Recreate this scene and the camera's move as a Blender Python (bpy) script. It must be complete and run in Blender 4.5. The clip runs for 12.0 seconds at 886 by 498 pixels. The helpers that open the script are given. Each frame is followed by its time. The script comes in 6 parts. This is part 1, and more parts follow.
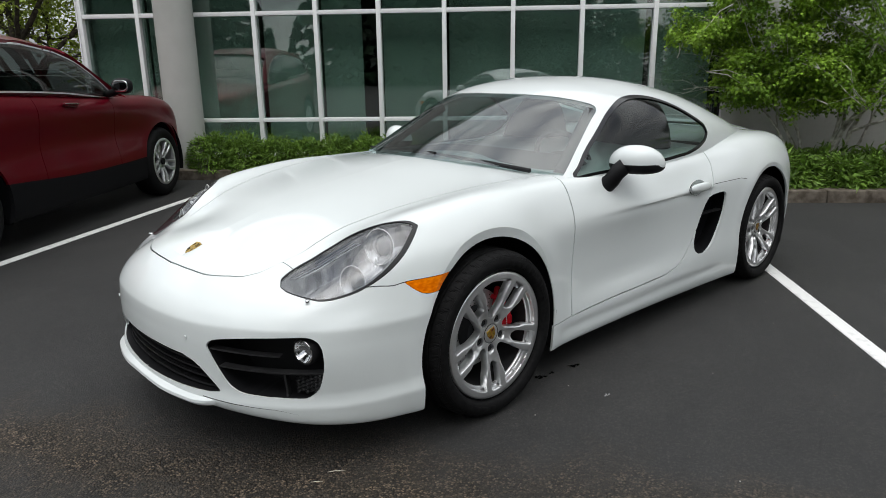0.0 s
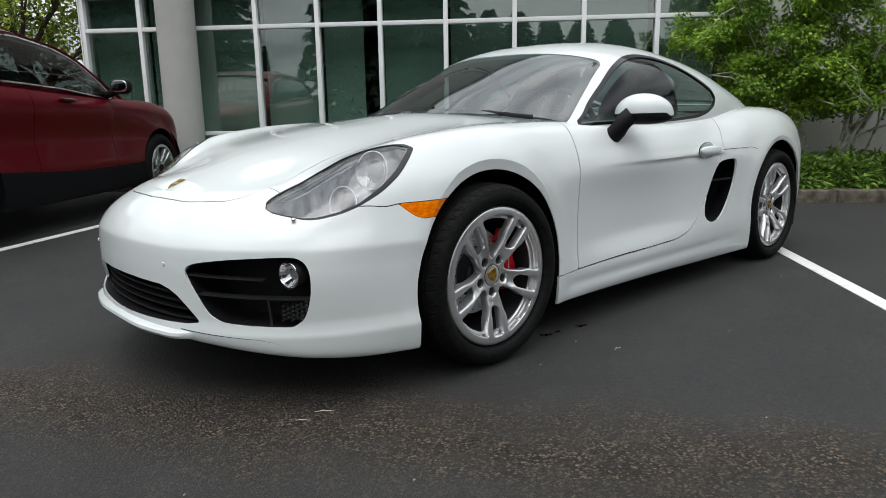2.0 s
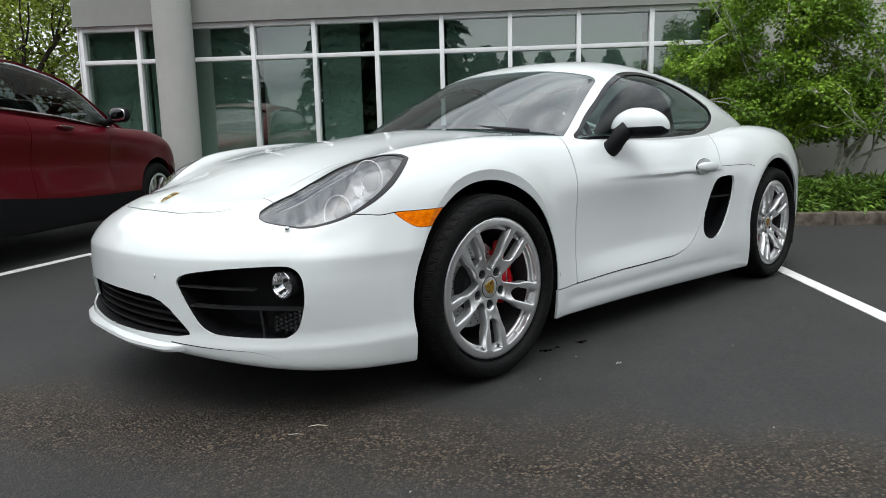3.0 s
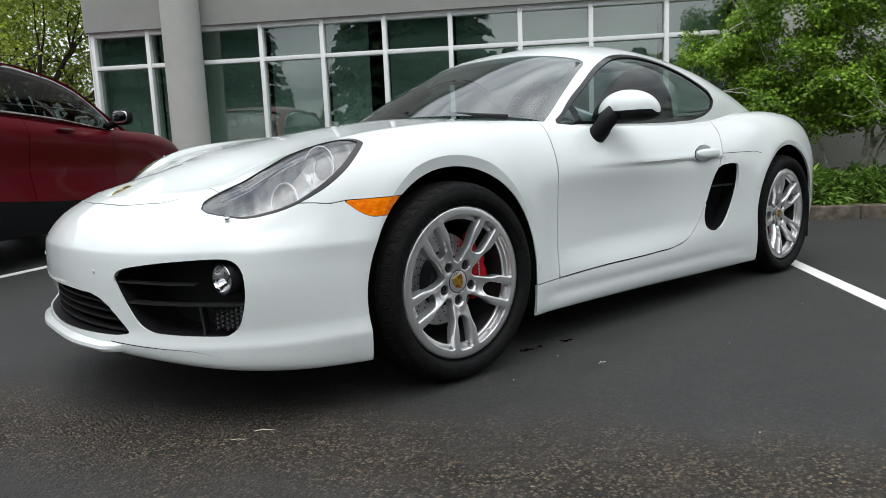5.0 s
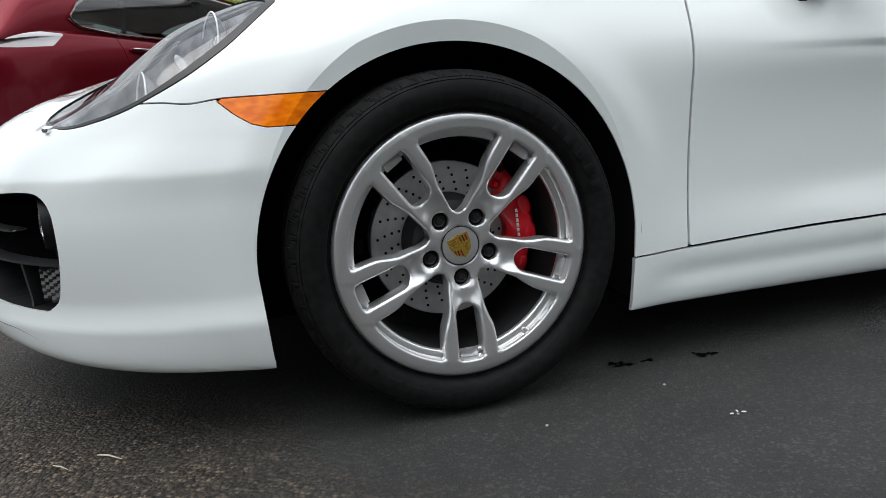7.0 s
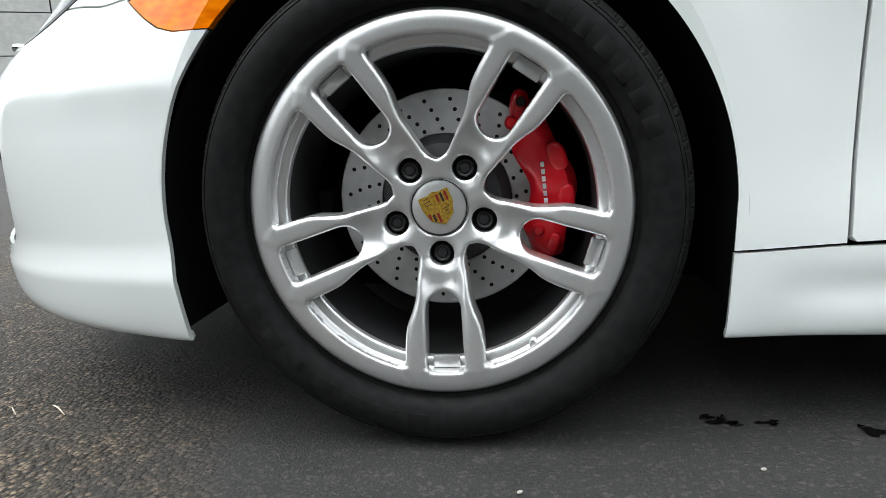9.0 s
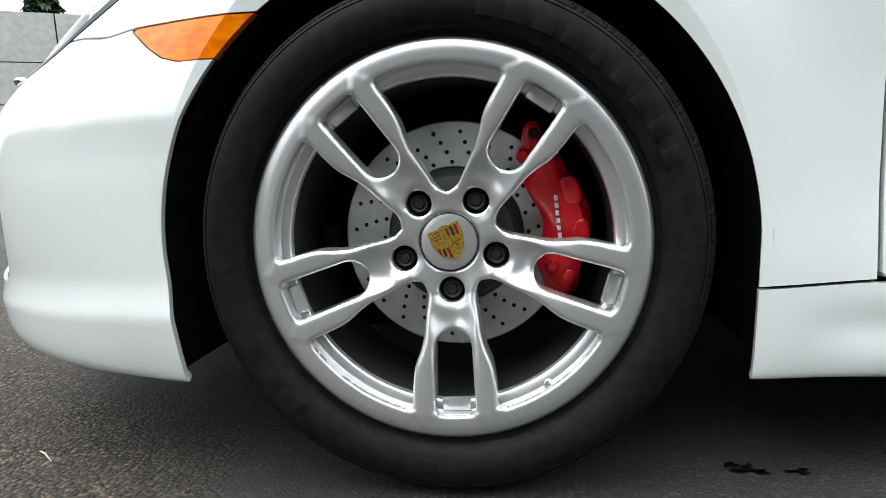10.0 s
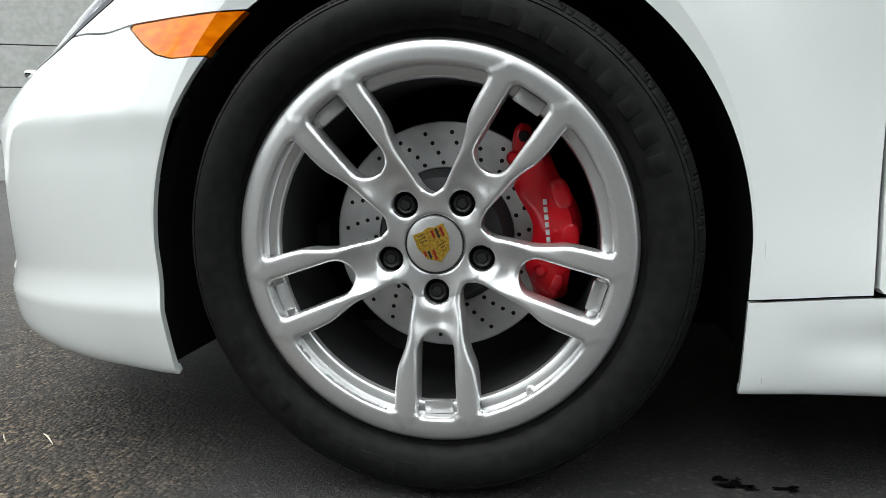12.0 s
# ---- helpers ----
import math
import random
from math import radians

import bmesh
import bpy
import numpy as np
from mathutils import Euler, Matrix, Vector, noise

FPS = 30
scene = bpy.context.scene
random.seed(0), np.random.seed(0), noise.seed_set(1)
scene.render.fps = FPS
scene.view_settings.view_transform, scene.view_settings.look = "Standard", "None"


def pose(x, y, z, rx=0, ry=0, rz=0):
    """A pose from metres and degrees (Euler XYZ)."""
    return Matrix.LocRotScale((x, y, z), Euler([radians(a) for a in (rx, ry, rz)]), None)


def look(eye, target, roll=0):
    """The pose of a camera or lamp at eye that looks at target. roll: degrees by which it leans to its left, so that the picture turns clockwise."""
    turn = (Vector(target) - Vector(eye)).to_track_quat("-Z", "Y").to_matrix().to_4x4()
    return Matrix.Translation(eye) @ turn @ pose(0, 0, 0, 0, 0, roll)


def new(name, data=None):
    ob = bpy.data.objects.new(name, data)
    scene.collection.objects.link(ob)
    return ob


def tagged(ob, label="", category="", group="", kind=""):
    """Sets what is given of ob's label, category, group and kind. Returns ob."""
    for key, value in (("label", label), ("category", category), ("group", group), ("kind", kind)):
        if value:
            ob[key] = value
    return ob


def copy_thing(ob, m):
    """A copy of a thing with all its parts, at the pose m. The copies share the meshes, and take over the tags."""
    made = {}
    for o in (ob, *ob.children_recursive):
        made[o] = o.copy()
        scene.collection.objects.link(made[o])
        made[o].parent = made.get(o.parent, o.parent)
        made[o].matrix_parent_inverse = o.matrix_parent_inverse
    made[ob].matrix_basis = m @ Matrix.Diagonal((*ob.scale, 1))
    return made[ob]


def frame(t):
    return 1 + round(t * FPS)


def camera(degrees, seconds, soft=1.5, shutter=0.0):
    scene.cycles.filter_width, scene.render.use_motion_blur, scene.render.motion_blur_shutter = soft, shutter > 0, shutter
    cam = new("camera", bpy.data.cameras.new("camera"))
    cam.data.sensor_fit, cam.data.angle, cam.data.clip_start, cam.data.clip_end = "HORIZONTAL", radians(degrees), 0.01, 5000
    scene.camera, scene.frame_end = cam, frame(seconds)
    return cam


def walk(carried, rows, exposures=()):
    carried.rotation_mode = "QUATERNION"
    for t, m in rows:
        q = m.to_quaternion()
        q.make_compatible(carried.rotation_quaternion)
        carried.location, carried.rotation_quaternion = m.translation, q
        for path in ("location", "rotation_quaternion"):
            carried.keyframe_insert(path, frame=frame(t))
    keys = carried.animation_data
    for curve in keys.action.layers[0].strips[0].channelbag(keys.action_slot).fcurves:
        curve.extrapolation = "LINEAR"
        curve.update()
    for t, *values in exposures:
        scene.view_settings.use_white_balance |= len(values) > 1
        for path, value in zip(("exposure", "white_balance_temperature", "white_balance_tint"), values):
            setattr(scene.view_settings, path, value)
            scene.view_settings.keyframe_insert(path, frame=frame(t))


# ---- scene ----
cam = camera(66.5, 12.0, soft=0.55)
PATH = [
    (0, (-1.814, -2.489, 1.344), (-0.49, -1.084, 0.82), -0.8),
    (0.5, (-1.785, -2.466, 1.27), (-0.46, -1.057, 0.763), -1.3),
    (1, (-1.762, -2.449, 1.157), (-0.437, -1.028, 0.685), -0.9),
    (1.5, (-1.758, -2.441, 1.025), (-0.426, -1.013, 0.594), -0.5),
    (2, (-1.761, -2.457, 0.923), (-0.424, -1.024, 0.523), -1.0),
    (2.5, (-1.752, -2.454, 0.861), (-0.403, -1.018, 0.516), -1.2),
    (3, (-1.742, -2.445, 0.84), (-0.389, -1.004, 0.538), -1.4),
    (5, (-1.482, -2.48, 0.771), (-0.19, -0.98, 0.482), -2.4),
    (5.5, (-1.228, -2.381, 0.7), (-0.014, -0.827, 0.371), -2.4),
    (6, (-0.95, -2.285, 0.638), (0.036, -0.577, 0.305), -4.3),
    (6.5, (-0.666, -2.18, 0.61), (0.076, -0.355, 0.265), -3.4),
    (7, (-0.409, -2.048, 0.603), (0.164, -0.177, 0.188), -3.9),
    (7.2, (-0.301, -2.007, 0.616), (0.16, -0.119, 0.143), -4.4),
    (8.8, (0.136, -1.734, 0.482), (-0.139, 0.199, 0.051), -3.8),
    (9, (0.127, -1.729, 0.459), (-0.143, 0.214, 0.067), -3.5),
    (9.5, (0.116, -1.71, 0.433), (-0.176, 0.25, 0.164), -3.0),
    (10, (0.108, -1.697, 0.438), (-0.156, 0.269, 0.184), -3.3),
    (10.5, (0.107, -1.696, 0.439), (-0.157, 0.268, 0.169), -2.9),
    (11, (0.109, -1.695, 0.437), (-0.138, 0.272, 0.176), -2.2),
    (11.5, (0.127, -1.694, 0.434), (-0.123, 0.274, 0.179), -2.4),
    (12, (0.172, -1.679, 0.451), (-0.197, 0.267, 0.17), -2.2),
]
walk(cam, [(t, look(eye, target, roll)) for t, eye, target, roll in PATH],
     exposures=[(0, 0.26, 6600, 12), (0.9, 0.36, 6580, 12), (1.5, 0.25, 6560, 11.5), (2, 0.35, 6540, 11.5), (3, 0.55, 6520, 11.5), (5, 0.57, 6500, 11.5),
                (6.5, 0.53, 6470, 12), (7.2, 0.65, 6470, 12), (8.8, 1.27, 6540, 10), (9.5, 1.32, 6560, 10), (12, 1.20, 6640, 9)])

# ---- world and light: bright overcast day ----
world = bpy.data.worlds.new("overcast_sky")
scene.world = world
world.use_nodes = True
wn, wl = world.node_tree.nodes, world.node_tree.links
wn.clear()
w_out = wn.new("ShaderNodeOutputWorld")
w_bg = wn.new("ShaderNodeBackground")
w_sky = wn.new("ShaderNodeTexSky")
w_sky.sky_type = "NISHITA"
w_sky.sun_disc = False
w_sky.sun_elevation, w_sky.sun_rotation = radians(70), radians(250)
w_sky.air_density, w_sky.dust_density = 1.0, 2.0
w_co = wn.new("ShaderNodeTexCoord")
w_map = wn.new("ShaderNodeMapping")
w_map.inputs["Scale"].default_value = (1.0, 1.0, 4.2)
w_noise = wn.new("ShaderNodeTexNoise")
w_noise.inputs["Scale"].default_value, w_noise.inputs["Detail"].default_value = 2.2, 6.0
w_noise.inputs["Roughness"].default_value = 0.55
w_ramp = wn.new("ShaderNodeValToRGB")
w_ramp.color_ramp.elements[0].position, w_ramp.color_ramp.elements[0].color = 0.36, (4.2, 4.6, 5.2, 1)
w_ramp.color_ramp.elements[1].position, w_ramp.color_ramp.elements[1].color = 0.60, (12.6, 13.2, 13.1, 1)
w_mix = wn.new("ShaderNodeMixRGB")
w_mix.inputs[0].default_value = 0.86
wl.new(w_co.outputs["Generated"], w_map.inputs["Vector"])
wl.new(w_map.outputs["Vector"], w_noise.inputs["Vector"])
wl.new(w_noise.outputs["Fac"], w_ramp.inputs["Fac"])
wl.new(w_sky.outputs["Color"], w_mix.inputs[1])
wl.new(w_ramp.outputs["Color"], w_mix.inputs[2])
# an overcast sky is brighter overhead than at the horizon
w_sep = wn.new("ShaderNodeSeparateXYZ")
w_rise = wn.new("ShaderNodeMapRange")
w_rise.inputs["From Min"].default_value, w_rise.inputs["From Max"].default_value = 0.0, 1.0
w_rise.inputs["To Min"].default_value, w_rise.inputs["To Max"].default_value = 0.50, 1.64
w_mul = wn.new("ShaderNodeVectorMath")
w_mul.operation = "SCALE"
wl.new(w_co.outputs["Generated"], w_sep.inputs["Vector"])
wl.new(w_sep.outputs["Z"], w_rise.inputs["Value"])
wl.new(w_mix.outputs["Color"], w_mul.inputs[0])
wl.new(w_rise.outputs["Result"], w_mul.inputs["Scale"])
wl.new(w_mul.outputs["Vector"], w_bg.inputs["Color"])
w_bg.inputs["Strength"].default_value = 0.10
wl.new(w_bg.outputs["Background"], w_out.inputs["Surface"])

sun_data = bpy.data.lights.new("sun", "SUN")
sun_data.energy, sun_data.angle, sun_data.color = 0.9, radians(50), (0.98, 0.98, 0.95)
sun = new("sun", sun_data)
sun.matrix_world = look((-4.5, -3, 14.5), (0, 0, 0))

# ---- small tools ----
def curve(ts, vals, t):
    """Smooth curve through the knots, for arrays of t."""
    ts, vals, t = np.asarray(ts, float), np.asarray(vals, float), np.asarray(t, float)
    one = vals.ndim == 1
    if one:
        vals = vals[:, None]
    d = np.diff(vals, axis=0) / np.diff(ts)[:, None]
    m = np.empty_like(vals)
    m[0], m[-1] = d[0], d[-1]
    h = np.diff(ts)[:, None]
    m[1:-1] = (d[:-1] * h[1:] + d[1:] * h[:-1]) / (h[:-1] + h[1:])
    i = np.clip(np.searchsorted(ts, t, side="right") - 1, 0, len(ts) - 2)
    w = (ts[i + 1] - ts[i])[:, None]
    s = ((t - ts[i])[:, None]) / w
    p = ((2 * s**3 - 3 * s**2 + 1) * vals[i] + (s**3 - 2 * s**2 + s) * w * m[i]
         + (-2 * s**3 + 3 * s**2) * vals[i + 1] + (s**3 - s**2) * w * m[i + 1])
    return p[:, 0] if one else p


def lut(ts, vals):
    """The same curve as a quick function of one number."""
    xs = np.linspace(ts[0], ts[-1], 200)
    ys = curve(ts, vals, xs)
    return lambda t: float(np.interp(t, xs, ys))


def soften(p, axis, times, wrap=False):
    """Blurs a grid of points along one axis, its ends kept."""
    for _ in range(times):
        q = p.copy()
        a = [slice(None)] * 3
        lo, mid, hi = list(a), list(a), list(a)
        lo[axis], mid[axis], hi[axis] = slice(0, -2), slice(1, -1), slice(2, None)
        q[tuple(mid)] = 0.25 * p[tuple(lo)] + 0.5 * p[tuple(mid)] + 0.25 * p[tuple(hi)]
        p = q
    return p


def grid_bm(p, flip=False):
    """A bmesh of quads over a grid of points p[i][j]."""
    bm = bmesh.new()
    n, m = p.shape[:2]
    vs = [bm.verts.new(q) for q in p.reshape(-1, 3)]
    for i in range(n - 1):
        for j in range(m - 1):
            q = [vs[i * m + j], vs[(i + 1) * m + j], vs[(i + 1) * m + j + 1], vs[i * m + j + 1]]
            bm.faces.new(q[::-1] if flip else q)
    bmesh.ops.remove_doubles(bm, verts=bm.verts[:], dist=1e-5)
    return bm


def carve(bm, f, keep=1):
    """Cuts the sheet cleanly along f(x, y, z) = 0 and keeps the side where f has the sign keep."""
    val = {}
    for v in bm.verts:
        a = f(v.co.x, v.co.y, v.co.z) * keep
        val[v] = a if abs(a) > 1e-6 else 1e-6
    cut = []
    for e in [e for e in bm.edges if val[e.verts[0]] * val[e.verts[1]] < 0]:
        a, b = e.verts
        va, vb = val[a], val[b]
        s = va / (va - vb)
        for _ in range(2):
            q = a.co.lerp(b.co, s)
            vq = f(q.x, q.y, q.z) * keep
            if vq * va > 0:
                s2 = s + (1 - s) * vq / (vq - vb)
            else:
                s2 = s * va / (va - vq) if va != vq else s
            s = min(max(s2, 0.001), 0.999)
        _, nv = bmesh.utils.edge_split(e, a, s)
        val[nv] = 0.0
        cut.append(nv)
    if cut:
        bmesh.ops.connect_verts(bm, verts=cut, check_degenerate=False)
    bad = [g for g in bm.faces if sum(val.get(v, 0.0) for v in g.verts) < 0]
    bmesh.ops.delete(bm, geom=bad, context="FACES")
    return bm


def carved(bm, f, keep=1):
    return carve(bm.copy(), f, keep)


def strip_of(bm, f, half):
    """The band of a sheet within half of f = 0."""
    a = carved(bm, lambda x, y, z: f(x, y, z) + half)
    return carve(a, lambda x, y, z: half - f(x, y, z))


def seam(bm, f, width=0.003):
    """Splits the sheet along f = 0 with a fine open gap."""
    a = carved(bm, lambda x, y, z: f(x, y, z) - width / 2, 1)
    b = carve(bm, lambda x, y, z: f(x, y, z) + width / 2, -1)
    return a, b


def rounded(pts, n=5):
    """A closed outline drawn as a smooth curve through its points."""
    out = []
    for i in range(len(pts)):
        a, b, c, d = [np.array(pts[(i + k) % len(pts)]) for k in (-1, 0, 1, 2)]
        for t in np.arange(n) / n:
            out.append(tuple(0.5 * (2 * b + (c - a) * t + (2 * a - 5 * b + 4 * c - d) * t**2 + (3 * b - a - 3 * c + d) * t**3)))
    return out


def poly(points, r=0.0):
    """Signed distance (inside negative) to a polygon in two coordinates, corners rounded by r."""
    pts = np.array(points, float)
    a, b = pts, np.roll(pts, -1, axis=0)
    e = b - a
    ee = (e * e).sum(1)

    def f(u, v):
        w = np.array((u, v)) - a
        k = np.clip((w * e).sum(1) / ee, 0, 1)
        d2 = ((w - e * k[:, None]) ** 2).sum(1).min()
        c1, c2 = a[:, 1] <= v, b[:, 1] > v
        side = e[:, 0] * w[:, 1] - e[:, 1] * w[:, 0]
        odd = (np.sum(c1 & c2 & (side > 0)) - np.sum(~c1 & ~c2 & (side < 0))) != 0
        return (-1 if odd else 1) * math.sqrt(d2) - r
    return f


def thick(bm, depth, away=None):
    """Folds the open rim of a sheet inwards by depth, so that its edge shows thickness."""
    bm.normal_update()
    rim = [e for e in bm.edges if e.is_boundary]
    nor = {v: v.normal.copy() for e in rim for v in e.verts}
    for e in rim:
        e.smooth = False
    out = bmesh.ops.extrude_edge_only(bm, edges=rim)
    new_v = [g for g in out["geom"] if isinstance(g, bmesh.types.BMVert)]
    for v in new_v:
        for e in v.link_edges:
            o = e.other_vert(v)
            if o in nor:
                v.co = o.co - nor[o] * depth
                break
    return bm


def mirrored(bm):
    """A copy on the other side of the plane y = 0."""
    c = bm.copy()
    for v in c.verts:
        v.co.y = -v.co.y
    bmesh.ops.reverse_faces(c, faces=c.faces[:])
    return c


def joined(*bms):
    me = bpy.data.meshes.new("join")
    out = bmesh.new()
    for b in bms:
        b.to_mesh(me)
        out.from_mesh(me)
    bpy.data.meshes.remove(me)
    return out


def welded(a, b, dist=0.0008):
    c = joined(a, b)
    bmesh.ops.remove_doubles(c, verts=c.verts[:], dist=dist)
    return c


def bm_box(x0, x1, y0, y1, z0, z1, bevel=0.0, segments=2):
    bm = bmesh.new()
    bmesh.ops.create_cube(bm, size=1)
    for v in bm.verts:
        v.co = ((x0 + x1) / 2 + v.co.x * (x1 - x0), (y0 + y1) / 2 + v.co.y * (y1 - y0), (z0 + z1) / 2 + v.co.z * (z1 - z0))
    if bevel:
        bmesh.ops.bevel(bm, geom=bm.edges[:], offset=bevel, segments=segments, affect="EDGES", profile=0.5)
    return bm


def bm_lathe(profile, steps=64, axis="y", close=False):
    """Turns a profile of (radius, along) round an axis."""
    a = np.linspace(0, 2 * math.pi, steps + 1)
    pr = np.array(profile + ([profile[0]] if close else []), float)
    p = np.zeros((len(pr), steps + 1, 3))
    c, s = np.cos(a), np.sin(a)
    if axis == "y":
        p[..., 0], p[..., 2], p[..., 1] = pr[:, :1] * c, pr[:, :1] * s, pr[:, 1:]
    elif axis == "z":
        p[..., 0], p[..., 1], p[..., 2] = pr[:, :1] * c, pr[:, :1] * s, pr[:, 1:]
    else:
        p[..., 1], p[..., 2], p[..., 0] = pr[:, :1] * c, pr[:, :1] * s, pr[:, 1:]
    bm = grid_bm(p)
    bmesh.ops.dissolve_degenerate(bm, edges=bm.edges[:], dist=1e-6)
    bmesh.ops.recalc_face_normals(bm, faces=bm.faces[:])
    return bm


def bm_tube(points, radii, sides=10):
    """A tube along a line of points with changing radius, its ends closed."""
    pts = [Vector(q) for q in points]
    bm = bmesh.new()
    rings = []
    ref = Vector((0.3, 0.2, 1)).normalized()
    for i, q in enumerate(pts):
        d = (pts[min(i + 1, len(pts) - 1)] - pts[max(i - 1, 0)]).normalized()
        s = d.cross(ref)
        if s.length < 1e-3:
            s = d.cross(Vector((1, 0, 0)))
        s.normalize()
        t = s.cross(d)
        r = radii[i] if hasattr(radii, "__len__") else radii
        rings.append([bm.verts.new(q + (s * math.cos(a) + t * math.sin(a)) * r) for a in [2 * math.pi * k / sides for k in range(sides)]])
    for a, b in zip(rings, rings[1:]):
        for k in range(sides):
            bm.faces.new((a[k], a[(k + 1) % sides], b[(k + 1) % sides], b[k]))
    bm.faces.new(rings[0][::-1])
    bm.faces.new(rings[-1])
    bmesh.ops.recalc_face_normals(bm, faces=bm.faces[:])
    return bm


def bm_blob(cx, cy, cz, rx, ry, rz, power=2.0, segs=24, rings=14):
    """A rounded, squarish solid."""
    def sp(v, e):
        return math.copysign(abs(v) ** e, v)
    e = 2.0 / power
    p = np.zeros((rings + 1, segs + 1, 3))
    for i in range(rings + 1):
        a = -math.pi / 2 + math.pi * i / rings
        for j in range(segs + 1):
            b = 2 * math.pi * j / segs
            p[i, j] = (cx + rx * sp(math.cos(a), e) * sp(math.cos(b), e), cy + ry * sp(math.cos(a), e) * sp(math.sin(b), e), cz + rz * sp(math.sin(a), e))
    bm = grid_bm(p)
    bmesh.ops.dissolve_degenerate(bm, edges=bm.edges[:], dist=1e-6)
    bmesh.ops.recalc_face_normals(bm, faces=bm.faces[:])
    return bm


def extruded(outline, y0, y1, bevel=0.0):
    """A flat outline in x and z, with thickness along y."""
    bm = bmesh.new()
    f = bm.faces.new([bm.verts.new((x, y0, z)) for x, z in outline])
    out = bmesh.ops.extrude_face_region(bm, geom=[f])
    for v in [g for g in out["geom"] if isinstance(g, bmesh.types.BMVert)]:
        v.co.y = y1
    bmesh.ops.recalc_face_normals(bm, faces=bm.faces[:])
    if bevel:
        bmesh.ops.bevel(bm, geom=bm.edges[:], offset=bevel, segments=2, affect="EDGES", profile=0.5)
    return bm


def link(name, bm, material, smooth=True, sharp=None):
    me = bpy.data.meshes.new(name)
    if sharp:
        bm.normal_update()
        for e in bm.edges:
            if len(e.link_faces) == 2 and e.calc_face_angle(0) > radians(sharp):
                e.smooth = False
    for f in bm.faces:
        f.smooth = smooth
    bm.to_mesh(me)
    bm.free()
    if material:
        me.materials.append(material)
    return new(name, me)


def part(name, bm, material, parent, label="", smooth=True, sharp=40):
    """One mesh under a thing or a part."""
    ob = link(name, bm, material, smooth, sharp)
    ob.parent = parent
    if label:
        tagged(ob, label)
    return ob


def thing(name, label, category, group="", kind="", at=None):
    """An empty at the base of a thing, for its parts."""
    ob = new(name)
    ob.empty_display_size = 0.1
    if at is not None:
        ob.matrix_world = at
    return tagged(ob, label, category, group, kind)

# ---- materials ----
def material(name, color=(0.5, 0.5, 0.5), rough=0.5, metal=0.0, coat=0.0, coat_rough=0.03, spec=0.5, trans=0.0, ior=1.45, alpha=1.0):
    m = bpy.data.materials.new(name)
    m.use_nodes = True
    b = m.node_tree.nodes["Principled BSDF"]
    b.inputs["Base Color"].default_value = (*color, 1)
    b.inputs["Roughness"].default_value = rough
    b.inputs["Metallic"].default_value = metal
    b.inputs["Coat Weight"].default_value = coat
    b.inputs["Coat Roughness"].default_value = coat_rough
    b.inputs["Specular IOR Level"].default_value = spec
    b.inputs["Transmission Weight"].default_value = trans
    b.inputs["IOR"].default_value = ior
    b.inputs["Alpha"].default_value = alpha
    return m


def grain(m, scale, a, b, detail=6.0, rough=None, bump=0.0, big=None, distort=0.0, stretch=(1, 1, 1), low=0.35, high=0.65, spot=0.5):
    """Gives a material two scales of colour, uneven gloss and relief."""
    nt = m.node_tree
    n, l = nt.nodes, nt.links
    bs = n["Principled BSDF"]
    co = n.new("ShaderNodeTexCoord")
    mp = n.new("ShaderNodeMapping")
    mp.inputs["Scale"].default_value = stretch
    l.new(co.outputs["Object"], mp.inputs["Vector"])
    t = n.new("ShaderNodeTexNoise")
    t.inputs["Scale"].default_value, t.inputs["Detail"].default_value, t.inputs["Distortion"].default_value = scale, detail, distort
    l.new(mp.outputs["Vector"], t.inputs["Vector"])
    r = n.new("ShaderNodeValToRGB")
    r.color_ramp.elements[0].position, r.color_ramp.elements[0].color = low, (*a, 1)
    r.color_ramp.elements[1].position, r.color_ramp.elements[1].color = high, (*b, 1)
    l.new(t.outputs["Fac"], r.inputs["Fac"])
    out = r.outputs["Color"]
    if big:
        t2 = n.new("ShaderNodeTexNoise")
        t2.inputs["Scale"].default_value, t2.inputs["Detail"].default_value = big[0], 4.0
        l.new(mp.outputs["Vector"], t2.inputs["Vector"])
        r2 = n.new("ShaderNodeValToRGB")
        r2.color_ramp.elements[0].position, r2.color_ramp.elements[0].color = 0.35, (big[1],) * 3 + (1,)
        r2.color_ramp.elements[1].position, r2.color_ramp.elements[1].color = 0.68, (1, 1, 1, 1)
        l.new(t2.outputs["Fac"], r2.inputs["Fac"])
        mx = n.new("ShaderNodeMixRGB")
        mx.blend_type = "MULTIPLY"
        mx.inputs[0].default_value = 1.0
        l.new(out, mx.inputs[1])
        l.new(r2.outputs["Color"], mx.inputs[2])
        out = mx.outputs["Color"]
    l.new(out, bs.inputs["Base Color"])
    if rough:
        mr = n.new("ShaderNodeMapRange")
        mr.inputs["To Min"].default_value, mr.inputs["To Max"].default_value = rough
        l.new(t.outputs["Fac"], mr.inputs["Value"])
        l.new(mr.outputs["Result"], bs.inputs["Roughness"])
    if bump:
        bp = n.new("ShaderNodeBump")
        bp.inputs["Strength"].default_value, bp.inputs["Distance"].default_value = spot, bump
        l.new(t.outputs["Fac"], bp.inputs["Height"])
        l.new(bp.outputs["Normal"], bs.inputs["Normal"])
    return m


